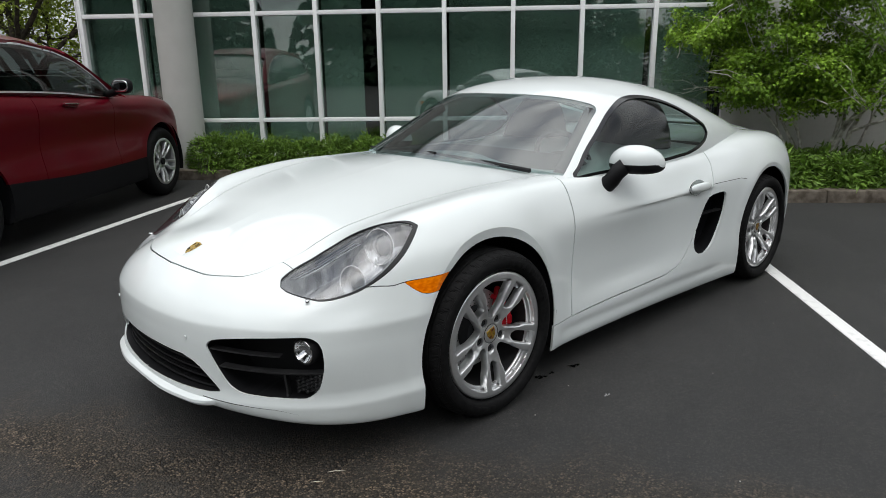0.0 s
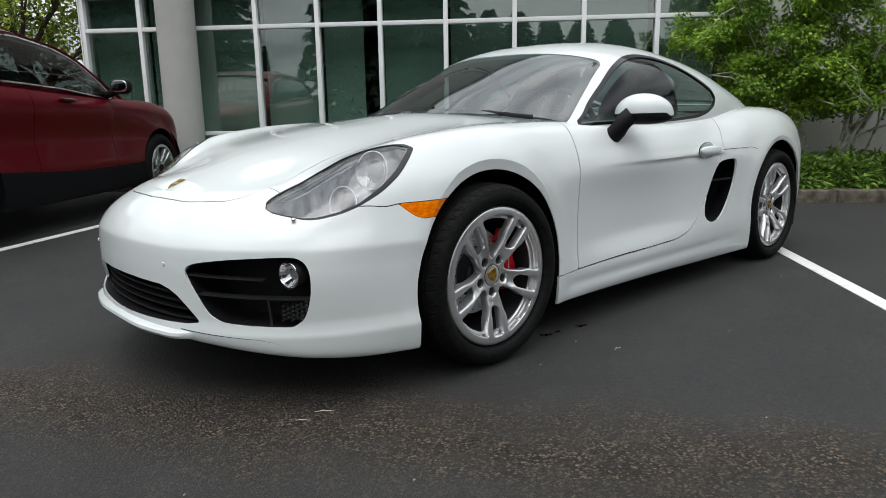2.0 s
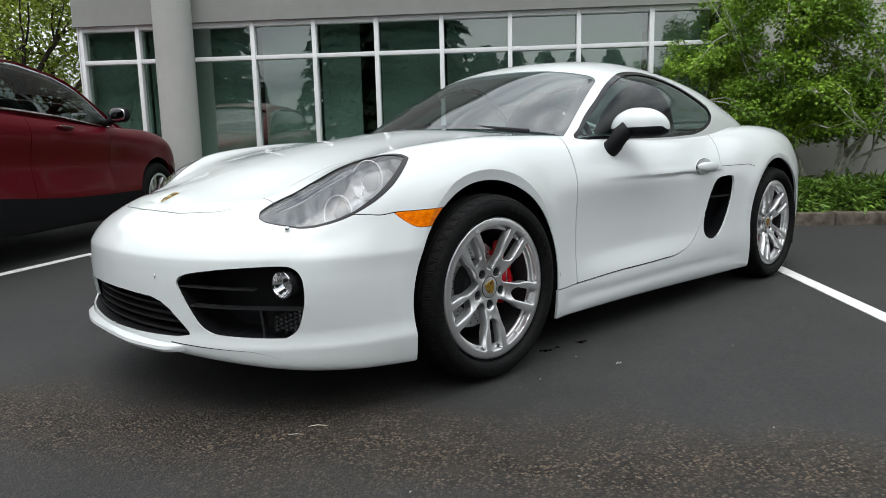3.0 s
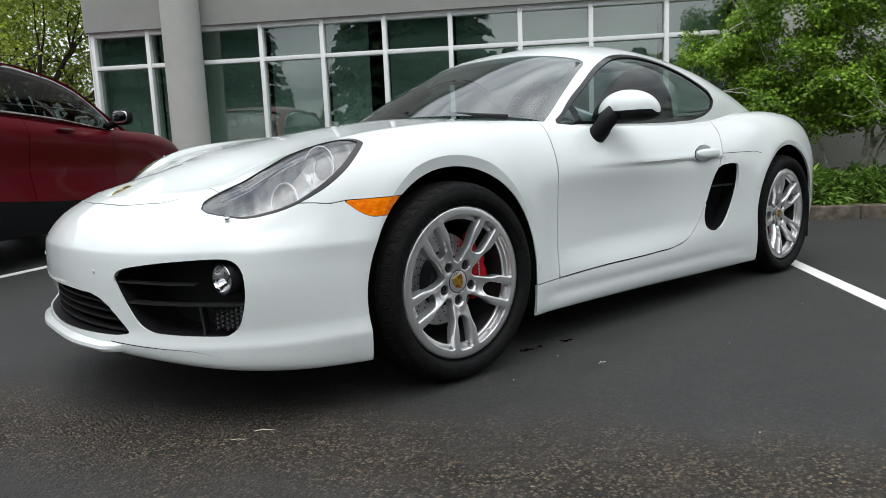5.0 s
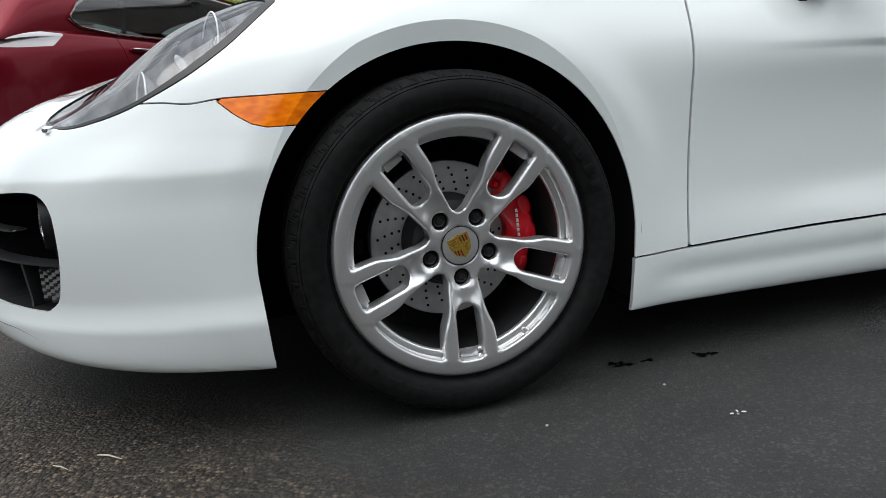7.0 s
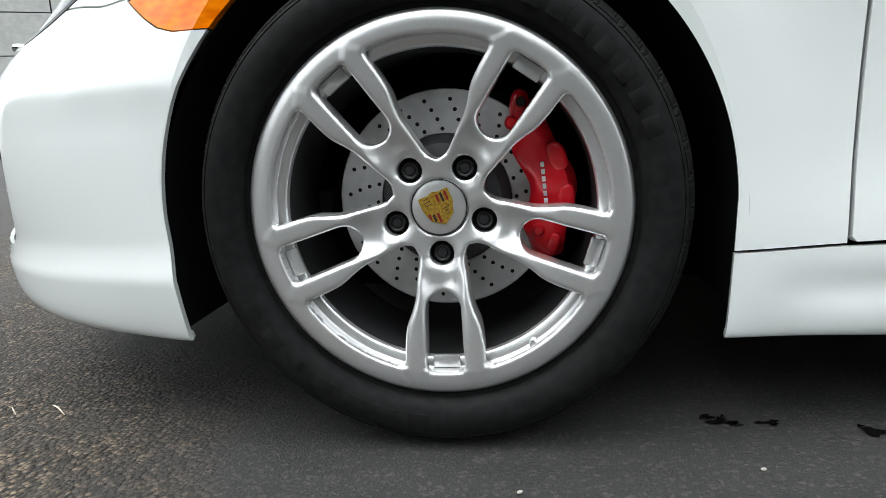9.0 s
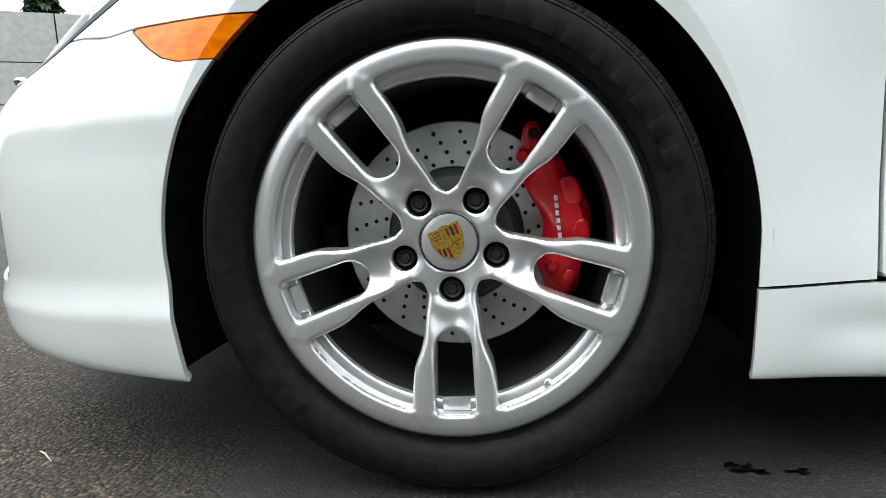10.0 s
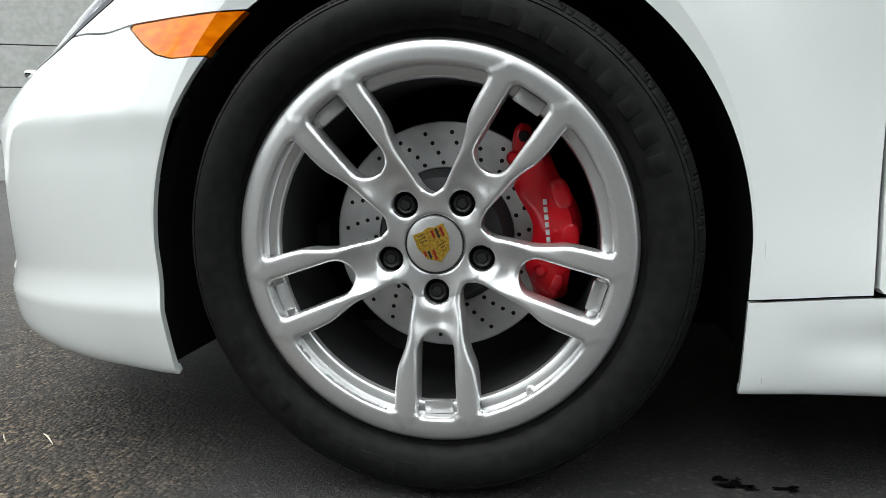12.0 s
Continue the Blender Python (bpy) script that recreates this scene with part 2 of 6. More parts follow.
M_PAINT = material("white_paint", (0.715, 0.755, 0.748), 0.40, coat=1.0, coat_rough=0.015)
M_BLACK = grain(material("black_plastic", (0.008, 0.008, 0.009), 0.5, spec=0.25), 300, (0.006, 0.006, 0.007), (0.010, 0.010, 0.011), rough=(0.45, 0.6))
M_LINER = material("arch_liner", (0.006, 0.0065, 0.0075), 0.9, spec=0.2)
M_GLOSS = material("gloss_black", (0.008, 0.008, 0.009), 0.12)
M_RUBBER = grain(material("tyre_rubber", (0.006, 0.006, 0.0062), 0.7, spec=0.10), 60, (0.0072, 0.0072, 0.0075), (0.0138, 0.0138, 0.0141), rough=(0.55, 0.72), big=(9, 0.75))
M_ALLOY = grain(material("silver_alloy", (0.62, 0.625, 0.63), 0.3, metal=0.85, coat=0.5, coat_rough=0.07), 300, (0.72, 0.725, 0.73), (0.75, 0.755, 0.76), detail=2, rough=(0.29, 0.35))
M_CHROME = material("chrome", (0.75, 0.75, 0.76), 0.08, metal=1.0)
M_DISC = grain(material("brake_disc_steel", (0.6, 0.6, 0.6), 0.45, metal=0.75), 40, (0.60, 0.60, 0.61), (0.72, 0.72, 0.72), rough=(0.38, 0.52), stretch=(1, 1, 1))
M_RED = material("caliper_red", (0.80, 0.010, 0.022), 0.3, coat=0.5)
M_AMBER = grain(material("amber_plastic", (0.95, 0.2, 0.0), 0.16, coat=0.4), 40, (0.76, 0.14, 0.0), (0.97, 0.245, 0.002), detail=1, stretch=(1, 1, 2.5))
M_INSIDE = grain(material("cabin_trim", (0.02, 0.02, 0.021), 0.7), 200, (0.016, 0.016, 0.017), (0.026, 0.026, 0.027))
M_GOLD = grain(material("gold_enamel", (0.6, 0.38, 0.05), 0.3, metal=0.6), 300, (0.32, 0.19, 0.025), (0.52, 0.34, 0.055), low=0.42, high=0.56)


def pane_glass(name, tint, base=0.04, gain=1.0, rough=0.0):
    """Thin clear glass: lets light through with a tint, and mirrors more at a slant."""
    m = bpy.data.materials.new(name)
    m.use_nodes = True
    n, l = m.node_tree.nodes, m.node_tree.links
    n.clear()
    o = n.new("ShaderNodeOutputMaterial")
    mx = n.new("ShaderNodeMixShader")
    lw = n.new("ShaderNodeLayerWeight")
    lw.inputs["Blend"].default_value = 0.5
    pw = n.new("ShaderNodeMath")
    pw.operation = "POWER"
    pw.inputs[1].default_value = 5.0
    l.new(lw.outputs["Facing"], pw.inputs[0])
    mr = n.new("ShaderNodeMapRange")
    mr.inputs["To Min"].default_value, mr.inputs["To Max"].default_value = base, gain
    l.new(pw.outputs["Value"], mr.inputs["Value"])
    tr = n.new("ShaderNodeBsdfTransparent")
    tr.inputs["Color"].default_value = (*tint, 1)
    gl = n.new("ShaderNodeBsdfGlossy")
    gl.inputs["Roughness"].default_value = rough
    l.new(mr.outputs["Result"], mx.inputs["Fac"])
    l.new(tr.outputs["BSDF"], mx.inputs[1])
    l.new(gl.outputs["BSDF"], mx.inputs[2])
    l.new(mx.outputs["Shader"], o.inputs["Surface"])
    return m


M_GLASS = pane_glass("car_glass", (0.50, 0.58, 0.56), 0.04)
M_SCREEN = pane_glass("windscreen_glass", (0.42, 0.54, 0.53), 0.18)
M_LENS = pane_glass("lamp_lens", (0.94, 0.95, 0.96), 0.12)
M_SUVGLASS = pane_glass("dark_car_glass", (0.32, 0.37, 0.36), 0.08)
M_PANE = pane_glass("tinted_window_glass", (0.59, 0.69, 0.65), 0.19)

# ---- white sports coupe: nose towards -x, front axle over the origin ----
FRONT, REAR, HUB = 0.0, 2.475, 0.335
ARCH_F, ARCH_R = 0.383, 0.388

# plan outline of the widest line, from the nose's middle round to the tail's middle
OUT_X = (-1.018, -1.002, -0.955, -0.86, -0.73, -0.57, -0.385, -0.2, 0.0, 0.2, 0.38, 0.6, 1.0, 1.4, 1.75, 2.05, 2.475, 2.88, 3.08, 3.22, 3.29, 3.30)
OUT_Y = (0.0, 0.22, 0.40, 0.58, 0.728, 0.815, 0.850, 0.862, 0.866, 0.858, 0.842, 0.838, 0.845, 0.852, 0.865, 0.883, 0.896, 0.850, 0.752, 0.56, 0.28, 0.0)
KNOT = (0, 2, 4, 6, 8, 10, 12, 14, 16, 18, 21)
# per line of the flank: how far it lies inside the outline, and its height
FLANK = (
    ((0.10, 0.10, 0.09, 0.026, 0.028, 0.016, 0.05, 0.05, 0.03, 0.12, 0.12), (0.240, 0.220, 0.180, 0.162, 0.157, 0.150, 0.138, 0.124, 0.14, 0.20, 0.24)),
    ((0.012, 0.012, 0.014, 0.008, 0.008, 0.003, 0.008, 0.012, 0.01, 0.05, 0.05), (0.235, 0.215, 0.178, 0.160, 0.155, 0.152, 0.140, 0.127, 0.14, 0.20, 0.24)),
    ((0.0, 0.0, 0.010, 0.0, 0.0, 0.0, 0.0, -0.004, 0.0, 0.02, 0.02), (0.300, 0.285, 0.262, 0.258, 0.258, 0.258, 0.268, 0.278, 0.28, 0.30, 0.32)),
    ((0.0, 0.0, 0.0, 0.0, 0.0, 0.004, 0.018, 0.002, 0.0, 0.0, 0.0), (0.38, 0.37, 0.36, 0.36, 0.36, 0.36, 0.37, 0.37, 0.37, 0.40, 0.42)),
    ((0.0, 0.0, 0.0, 0.0, 0.0, 0.010, 0.030, 0.008, 0.0, 0.0, 0.0), (0.47, 0.47, 0.465, 0.47, 0.47, 0.48, 0.48, 0.48, 0.48, 0.50, 0.52)),
    ((0.018, 0.020, 0.028, 0.010, 0.005, 0.012, 0.022, 0.008, 0.0, 0.0, 0.0), (0.540, 0.540, 0.548, 0.575, 0.60, 0.59, 0.595, 0.60, 0.62, 0.62, 0.64)),
    ((0.052, 0.058, 0.080, 0.042, 0.022, 0.020, 0.010, 0.010, 0.020, 0.03, 0.03), (0.588, 0.588, 0.594, 0.668, 0.70, 0.69, 0.682, 0.70, 0.75, 0.74, 0.76)),
    ((0.110, 0.120, 0.150, 0.108, 0.068, 0.060, 0.052, 0.055, 0.065, 0.08, 0.06), (0.630, 0.632, 0.624, 0.755, 0.808, 0.795, 0.785, 0.79, 0.85, 0.83, 0.84)),
    ((0.170, 0.190, 0.240, 0.185, 0.145, 0.122, 0.105, 0.110, 0.145, 0.16, 0.10), (0.662, 0.668, 0.678, 0.804, 0.866, 0.868, 0.860, 0.868, 0.912, 0.87, 0.87)),
)
MID_X = (-0.83, -0.745, -0.58, -0.33, 0.0, 0.38, 1.0, 1.75, 2.45, 3.1, 3.28)
MID_Z = (0.662, 0.7005, 0.758, 0.827, 0.8835, 0.921, 0.90, 0.90, 0.94, 0.895, 0.87)


def loft(out_x, out_y, knot, flank, mid_x, mid_z, dips, nc, nr, soft_out=12, soft_up=14, soft_on=10):
    """Half a car body: flank lines inside a plan outline, then over the top to the middle line."""
    last = len(out_x) - 1
    c = np.linspace(0, last, nc)
    ox, oy = curve(range(last + 1), out_x, c), curve(range(last + 1), out_y, c)
    ox, oy = [soften(np.stack([v] * 3, 1)[:, :, None].repeat(1, 2), 0, soft_out)[:, 0, 0] for v in (ox, oy)]
    oy[0] = oy[-1] = 0
    tx, ty = np.gradient(ox), np.gradient(oy)
    ln = np.hypot(tx, ty)
    nx, ny = -ty / ln, tx / ln
    nx[0], ny[0], nx[-1], ny[-1] = -1, 0, 1, 0
    rows = []
    for inset, height in flank:
        i, z = curve(knot, inset, c), curve(knot, height, c)
        rows.append(np.stack([ox - nx * i, oy - ny * i, z], 1))
    mx, mz = curve(knot, mid_x, c), curve(knot, mid_z, c)
    crest = rows[-1]
    mid = np.stack([mx, mx * 0, mz], 1)
    dip = curve(knot, dips, c)
    for w, k in ((0.16, 0.75), (0.36, 1.0), (0.60, 0.70), (0.82, 0.36), (1.0, 0.27)):
        q = crest * (1 - w) + mid * w
        arch = (1 - (1 - w) ** 2) - w
        q[:, 2] += (mid[:, 2] - crest[:, 2]) * arch * 0.95 - dip * k
        rows.append(q)
    rows = np.stack(rows, 1)
    n = rows.shape[1]
    t = np.linspace(0, n - 1, (n - 1) * nr + 1)
    flat = rows.transpose(1, 0, 2).reshape(n, -1)
    p = curve(range(n), flat, t).reshape(len(t), nc, 3).transpose(1, 0, 2)
    return soften(soften(p, 1, soft_up), 0, soft_on)


# long and cross axes of the headlamp
L0 = Vector((-0.711, 0.521, 0.606))
L1 = Vector((-0.282, 0.738, 0.819)) - L0
LN = L1.length
L1 /= LN
L2 = Vector((-0.45, 0.50, 0.74)).normalized().cross(L1).normalized()
if L2.z > 0:
    L2 = -L2


def body_grid():
    p = loft(OUT_X, OUT_Y, KNOT, FLANK, MID_X, MID_Z, (0, 0.002, 0.008, 0.018, 0.020, 0.012, 0, 0, 0, 0, 0), 520, 12, 22, 25, 19)
    # no kink along the middle line of the nose
    nose = (p[4] - p[0]) / np.maximum(p[4, :, 1:2] - p[0, :, 1:2], 1e-6)
    fade = p[:200, :, 1] * np.exp(-(p[:200, :, 1] / 0.11) ** 2)
    keep = np.clip((104 - np.arange(p.shape[1])) / 12, 0, 1)
    for k in (0, 2):
        p[:200, :, k] -= fade * keep * np.clip(nose[:, k], -0.6, 0.6)
    # the wing swells under each headlamp
    cn = np.cross(np.gradient(p, axis=0), np.gradient(p, axis=1))
    cn /= np.maximum(np.linalg.norm(cn, axis=2, keepdims=True), 1e-9)
    if cn[260, 40, 1] < 0:
        cn = -cn
    d = p - np.array(L0)
    s, q = d @ np.array(L1), d @ np.array(L2)
    ramp = lambda a, b, v: (lambda t: t * t * (3 - 2 * t))(np.clip((v - a) / (b - a), 0, 1))
    swell = ramp(-0.17, 0.17, s) * (1 - 0.45 * ramp(0.18, 0.42, s)) * (1 - ramp(0.46, 0.78, s))
    swell = swell * ramp(0.215, 0.09, q) * ramp(-0.15, 0.035, q) * (p[..., 0] < 0.2) * (p[..., 2] > 0.4)
    full = np.exp(-((s - 0.11) / 0.11) ** 2 - ((q + 0.11) / 0.085) ** 2) * (p[..., 0] < 0.2) * (p[..., 2] > 0.4)
    p = p + cn * (swell * 0.031 + full * 0.015)[..., None]
    p = soften(soften(p, 0, 3), 1, 3)
    p[0, :, 1] = p[-1, :, 1] = 0
    # wheel arches: a slight flare round each opening
    for ax, ra, bulge in ((FRONT, ARCH_F, 0.010), (REAR - 0.01, ARCH_R, 0.008)):
        d = np.hypot(p[..., 0] - ax, p[..., 2] - HUB) - ra
        side = np.clip((p[..., 1] - 0.70) / 0.08, 0, 1)
        lip = np.exp(-(np.maximum(d - 0.04, 0) / 0.05) ** 2) * bulge * 0.6
        p[..., 1] += lip * side * (p[..., 2] > 0.1)
    # pressed creases: bumper shelf and chin, the rising line along the door
    tx, ty = np.gradient(p[..., 0], axis=0), np.gradient(p[..., 1], axis=0)
    ln = np.maximum(np.hypot(tx, ty), 1e-9)
    x, z = p[..., 0], p[..., 2]
    front = np.clip((-0.30 - x) / 0.08, 0, 1)
    ridge = front * (0.006 * np.clip(1 - np.abs(z - 0.520) / 0.055, 0, 1) ** 1.4 + 0.010 * np.where(z > 0.252, np.clip(1 - (z - 0.252) / 0.05, 0, 1) ** 1.5, np.clip(1 - (0.252 - z) / 0.15, 0, 1)))
    run = np.clip((x - 0.55) / 0.65, 0, 1) ** 2 * np.clip((1.80 - x) / 0.10, 0, 1)
    below = np.clip((0.684 - z) / 0.010, 0, 1) * np.exp(-np.clip(0.684 - z, 0, 1) / 0.06)
    ridge = ridge + run * (0.004 * np.exp(-((z - 0.692) / 0.016) ** 2) - 0.011 * below)
    scallop = np.exp(-((x - 0.98) / 0.42) ** 2) * np.exp(-((z - 0.370) / 0.065) ** 2)
    ridge = ridge - 0.008 * scallop
    sill = np.clip((x - 0.42) / 0.1, 0, 1) * np.clip((2.0 - x) / 0.15, 0, 1)
    ridge = ridge - sill * 0.005 * np.exp(-((z - 0.210) / 0.024) ** 2)
    p[..., 0] += -ty / ln * ridge
    p[..., 1] += tx / ln * ridge
    p[0, :, 1] = p[-1, :, 1] = 0
    p[:, -1, 1] = 0
    return p


def arch(x, z, ra):
    return math.hypot(x, z - HUB) - ra if z > HUB else abs(x) - (ra - 0.065 * (HUB - z))


def arch_lip(bm, ax, ra, wide):
    """Cuts a wheel arch and turns its edge inwards as a lip, widest overhead."""
    def width(x, z):
        if z < HUB:
            return 0.003
        a = math.degrees(math.atan2(z - HUB, x - ax))
        return 0.003 + wide * min(max((a - 14) / 52, 0), 1) * min(max((156 - a) / 42, 0), 1)
    f = lambda x, y, z: arch(x - ax, z, ra + width(x, z)) if y > 0.45 else 1.0
    carve(bm, f)
    rim = [e for e in bm.edges if e.is_boundary and all(v.co.y > 0.45 and abs(f(*v.co)) < 0.002 and abs(v.co.x - ax) < 0.6 for v in e.verts)]
    for e in rim:
        e.smooth = False
    out = bmesh.ops.extrude_edge_only(bm, edges=rim)
    for v in [g for g in out["geom"] if isinstance(g, bmesh.types.BMVert)]:
        w = width(v.co.x, v.co.z)
        if v.co.z > HUB:
            k = ra / (ra + w)
            v.co.x, v.co.z = ax + (v.co.x - ax) * k, HUB + (v.co.z - HUB) * k
        else:
            v.co.x -= math.copysign(w, v.co.x - ax)
        v.co.y -= 0.12 * w

# headlamp outline along those axes
lamp_up = lut((-0.02, 0.0, 0.03, 0.08, 0.16, 0.25, 0.334, 0.42, 0.50, 0.58, 0.654, 0.73, 0.80, 0.87, 0.92, 0.955, 0.985), (0.004, 0.020, 0.036, 0.048, 0.058, 0.064, 0.068, 0.070, 0.072, 0.072, 0.069, 0.062, 0.050, 0.034, 0.021, 0.006, -0.02))
lamp_low = lut((-0.02, 0.0, 0.03, 0.063, 0.11, 0.174, 0.24, 0.312, 0.38, 0.444, 0.51, 0.577, 0.66, 0.755, 0.82, 0.878, 0.93, 0.985), (0.0, 0.012, 0.036, 0.062, 0.094, 0.127, 0.144, 0.153, 0.158, 0.159, 0.156, 0.150, 0.138, 0.116, 0.096, 0.072, 0.047, 0.015))


def f_lamp(x, y, z, grow=0.0):
    if y < 0.3 or z < 0.5 or x > 0.1:
        return 1.0
    d = Vector((x, y, z)) - L0
    s, q = d.dot(L1) / LN, d.dot(L2)
    over = max(0.022 - s, s - 0.985, 0) * LN
    s = min(max(s, 0.022), 0.985)
    return max(q - lamp_low(s), -q - lamp_up(s)) - grow + over * 3


p_marker = poly(((-0.412, 0.637), (-0.19, 0.6385), (-0.19, 0.589), (-0.338, 0.590), (-0.362, 0.597), (-0.386, 0.613)), 0.002)
f_marker = lambda x, y, z: p_marker(x, z) if y > 0.6 and -0.6 < x < 0 else 1.0
p_intake = poly(rounded(((0.410, 0.450), (0.437, 0.471), (0.52, 0.486), (0.60, 0.495), (0.69, 0.500), (0.722, 0.490), (0.738, 0.457), (0.742, 0.41), (0.737, 0.364), (0.724, 0.315), (0.706, 0.292), (0.682, 0.286), (0.556, 0.291), (0.510, 0.299), (0.479, 0.321), (0.446, 0.372), (0.420, 0.42))), 0.002)
f_intake = lambda x, y, z: p_intake(y, z) if x < -0.3 and y > 0.2 else 1.0
p_grille = poly(((-0.5, 0.396), (0.13, 0.394), (0.29, 0.390), (0.335, 0.378), (0.370, 0.358), (0.412, 0.320), (0.440, 0.290), (0.40, 0.283), (0.20, 0.276), (0.0, 0.270), (-0.5, 0.270)), 0.005)
f_grille = lambda x, y, z: p_grille(y, z) if x < -0.3 else 1.0
p_vent = poly(rounded(((1.775, 0.642), (1.868, 0.645), (1.893, 0.632), (1.896, 0.59), (1.882, 0.53), (1.850, 0.46), (1.795, 0.385), (1.735, 0.341), (1.668, 0.331), (1.615, 0.350), (1.600, 0.39), (1.610, 0.44), (1.645, 0.52), (1.69, 0.592), (1.728, 0.628))), 0.003)
f_vent = lambda x, y, z: p_vent(x, z) if y > 0.5 and 1.4 < x < 2.1 else 1.0
door_low = lut((0.3, 0.386, 0.512, 0.818, 1.184, 1.35, 1.48, 1.568, 1.657, 1.74, 1.80), (0.262, 0.264, 0.267, 0.276, 0.281, 0.290, 0.331, 0.409, 0.526, 0.66, 0.80))
hood_x = lut((0.0, 0.15, 0.27, 0.34, 0.40, 0.43, 0.447, 0.52), (-0.883, -0.873, -0.852, -0.818, -0.770, -0.71, -0.63, -0.40))
hood_y = lut((-0.9, -0.63, -0.5, -0.3, 0.0, 0.3, 0.5), (0.455, 0.455, 0.472, 0.52, 0.585, 0.625, 0.64))


def f_hood(x, y, z):
    """Inside the bonnet: positive."""
    if x > 0.55 or z < 0.6:
        return -1.0
    return min(x - hood_x(min(y, 0.52)), hood_y(max(x, -0.9)) - y)


def f_wing(x, y, z):
    """Front of the car up to the door's leading edge, above the sill: positive."""
    return max(0.30 - x, min(z - door_low(min(max(x, 0.3), 1.35)), 0.60 - x))


def f_door(x, y, z):
    """Inside the door: positive."""
    if not 0.3 < x < 2.0 or y < 0.55:
        return -1.0
    low = z - door_low(min(x, 1.80))
    if x > 1.30:
        e = 0.002
        k = (door_low(min(x + e, 1.8)) - door_low(min(x, 1.8) - e)) / (2 * e)
        low /= math.sqrt(1 + k * k)
    return min(x - (0.519 + 0.050 * (z - 0.26)), low, 1.80 - x)


def f_bumper(x, y, z):
    """Ahead of the seam between bumper and wing: positive."""
    dip = 0.006 * math.exp(-((x + 0.46) / 0.035) ** 2)
    return max(-0.66 - x, 0.640 - dip - z) if x < 0.2 else -1.0


GRID = body_grid()
car = thing("sports_car", "glossy white two-seat sports coupe parked askew on asphalt", "car")
shell = grid_bm(GRID, flip=True)
for ax, ra, w in ((FRONT, ARCH_F, 0.034), (REAR - 0.01, ARCH_R, 0.022)):
    arch_lip(shell, ax, ra, w)
lens_sheet = carved(shell, f_lamp, -1)
carve(shell, lambda x, y, z: f_lamp(x, y, z, 0.002))
marker_sheet = carved(shell, f_marker, -1)
intake_patch, grille_patch, vent_patch = carved(shell, f_intake, -1), carved(shell, f_grille, -1), carved(shell, f_vent, -1)
for f in (lambda x, y, z: f_marker(x, y, z) - 0.002, f_intake, f_grille, f_vent):
    carve(shell, f)
gap_band = strip_of(carved(shell, lambda x, y, z: min(x - 1.76, 2.13 - x, y - 0.6)), lambda x, y, z: z - 0.700 + 0.30 * max(0, x - 2.06) ** 1.2, 0.0013)
hood_half, rest = seam(shell, f_hood, 0.005)
door_half, rest = seam(rest, f_door, 0.006)
front_b, back = seam(rest, f_wing, 0.004)
bumper_half, wing_half = seam(front_b, f_bumper, 0.003)


def left(bm):
    return mirrored(bm)


def both(name, half, depth, mat=M_PAINT, label=""):
    """A panel and its twin on the car's other side."""
    thick(half, depth)
    return part(name, left(half), mat, car, label), part(name, half, mat, car, label)


def whole(name, half, depth, mat=M_PAINT, label=""):
    bm = welded(half, left(half))
    thick(bm, depth)
    return part(name, bm, mat, car, label)


whole("bonnet", hood_half, 0.02)
whole("front_bumper", bumper_half, 0.012)
both("front_wing", wing_half, 0.005)
doors = both("door", door_half, 0.02)
whole("rear_body", back, 0.012)

# dark inner shell behind the gaps
inner = GRID.copy()
cn = np.cross(np.gradient(inner, axis=0), np.gradient(inner, axis=1))
cn /= np.maximum(np.linalg.norm(cn, axis=2, keepdims=True), 1e-9)
inner = (inner + cn * 0.022)[np.r_[0:519:5, 519], :][:, ::4]
inner[0, :, 1] = inner[-1, :, 1] = 0
under = grid_bm(inner, flip=True)
for f in (lambda x, y, z: math.hypot(x - FRONT, z - HUB) - 0.43 if y > 0.40 else 1.0,
          lambda x, y, z: math.hypot(x - REAR + 0.01, z - HUB) - 0.43 if y > 0.40 else 1.0,
          lambda x, y, z: f_lamp(x, y, z, 0.01), lambda x, y, z: f_intake(x, y, z) - 0.012, lambda x, y, z: f_grille(x, y, z) - 0.012, lambda x, y, z: f_vent(x, y, z) - 0.01,
          lambda x, y, z: max(0.62 - x, x - 2.2, y - 0.62, 0.84 - z), lambda x, y, z: max(-0.97 - x, x + 0.60, y - 0.18, 0.58 - z), lambda x, y, z: max(z - 0.29, x + 0.25)):
    carve(under, f)
part("inner_shell", welded(under, left(under)), M_LINER, car)

# ---- cabin of the coupe: pillars, roof and glass from one curved form ----
CAB_X = (0.34, 0.62, 0.98, 1.25, 1.55, 1.95, 2.35, 2.75, 3.08)
CAB_ZC = (0.918, 1.060, 1.216, 1.268, 1.274, 1.215, 1.100, 0.985, 0.92)
CAB_BOW = (0.29, 0.23, 0.14, 0.09, 0.04, -0.02, -0.05, -0.08, -0.08)
CAB_W = (0.735, 0.748, 0.756, 0.760, 0.760, 0.750, 0.695, 0.60, 0.52)
CAB_ZB = (0.825, 0.828, 0.83, 0.83, 0.83, 0.835, 0.85, 0.86, 0.86)


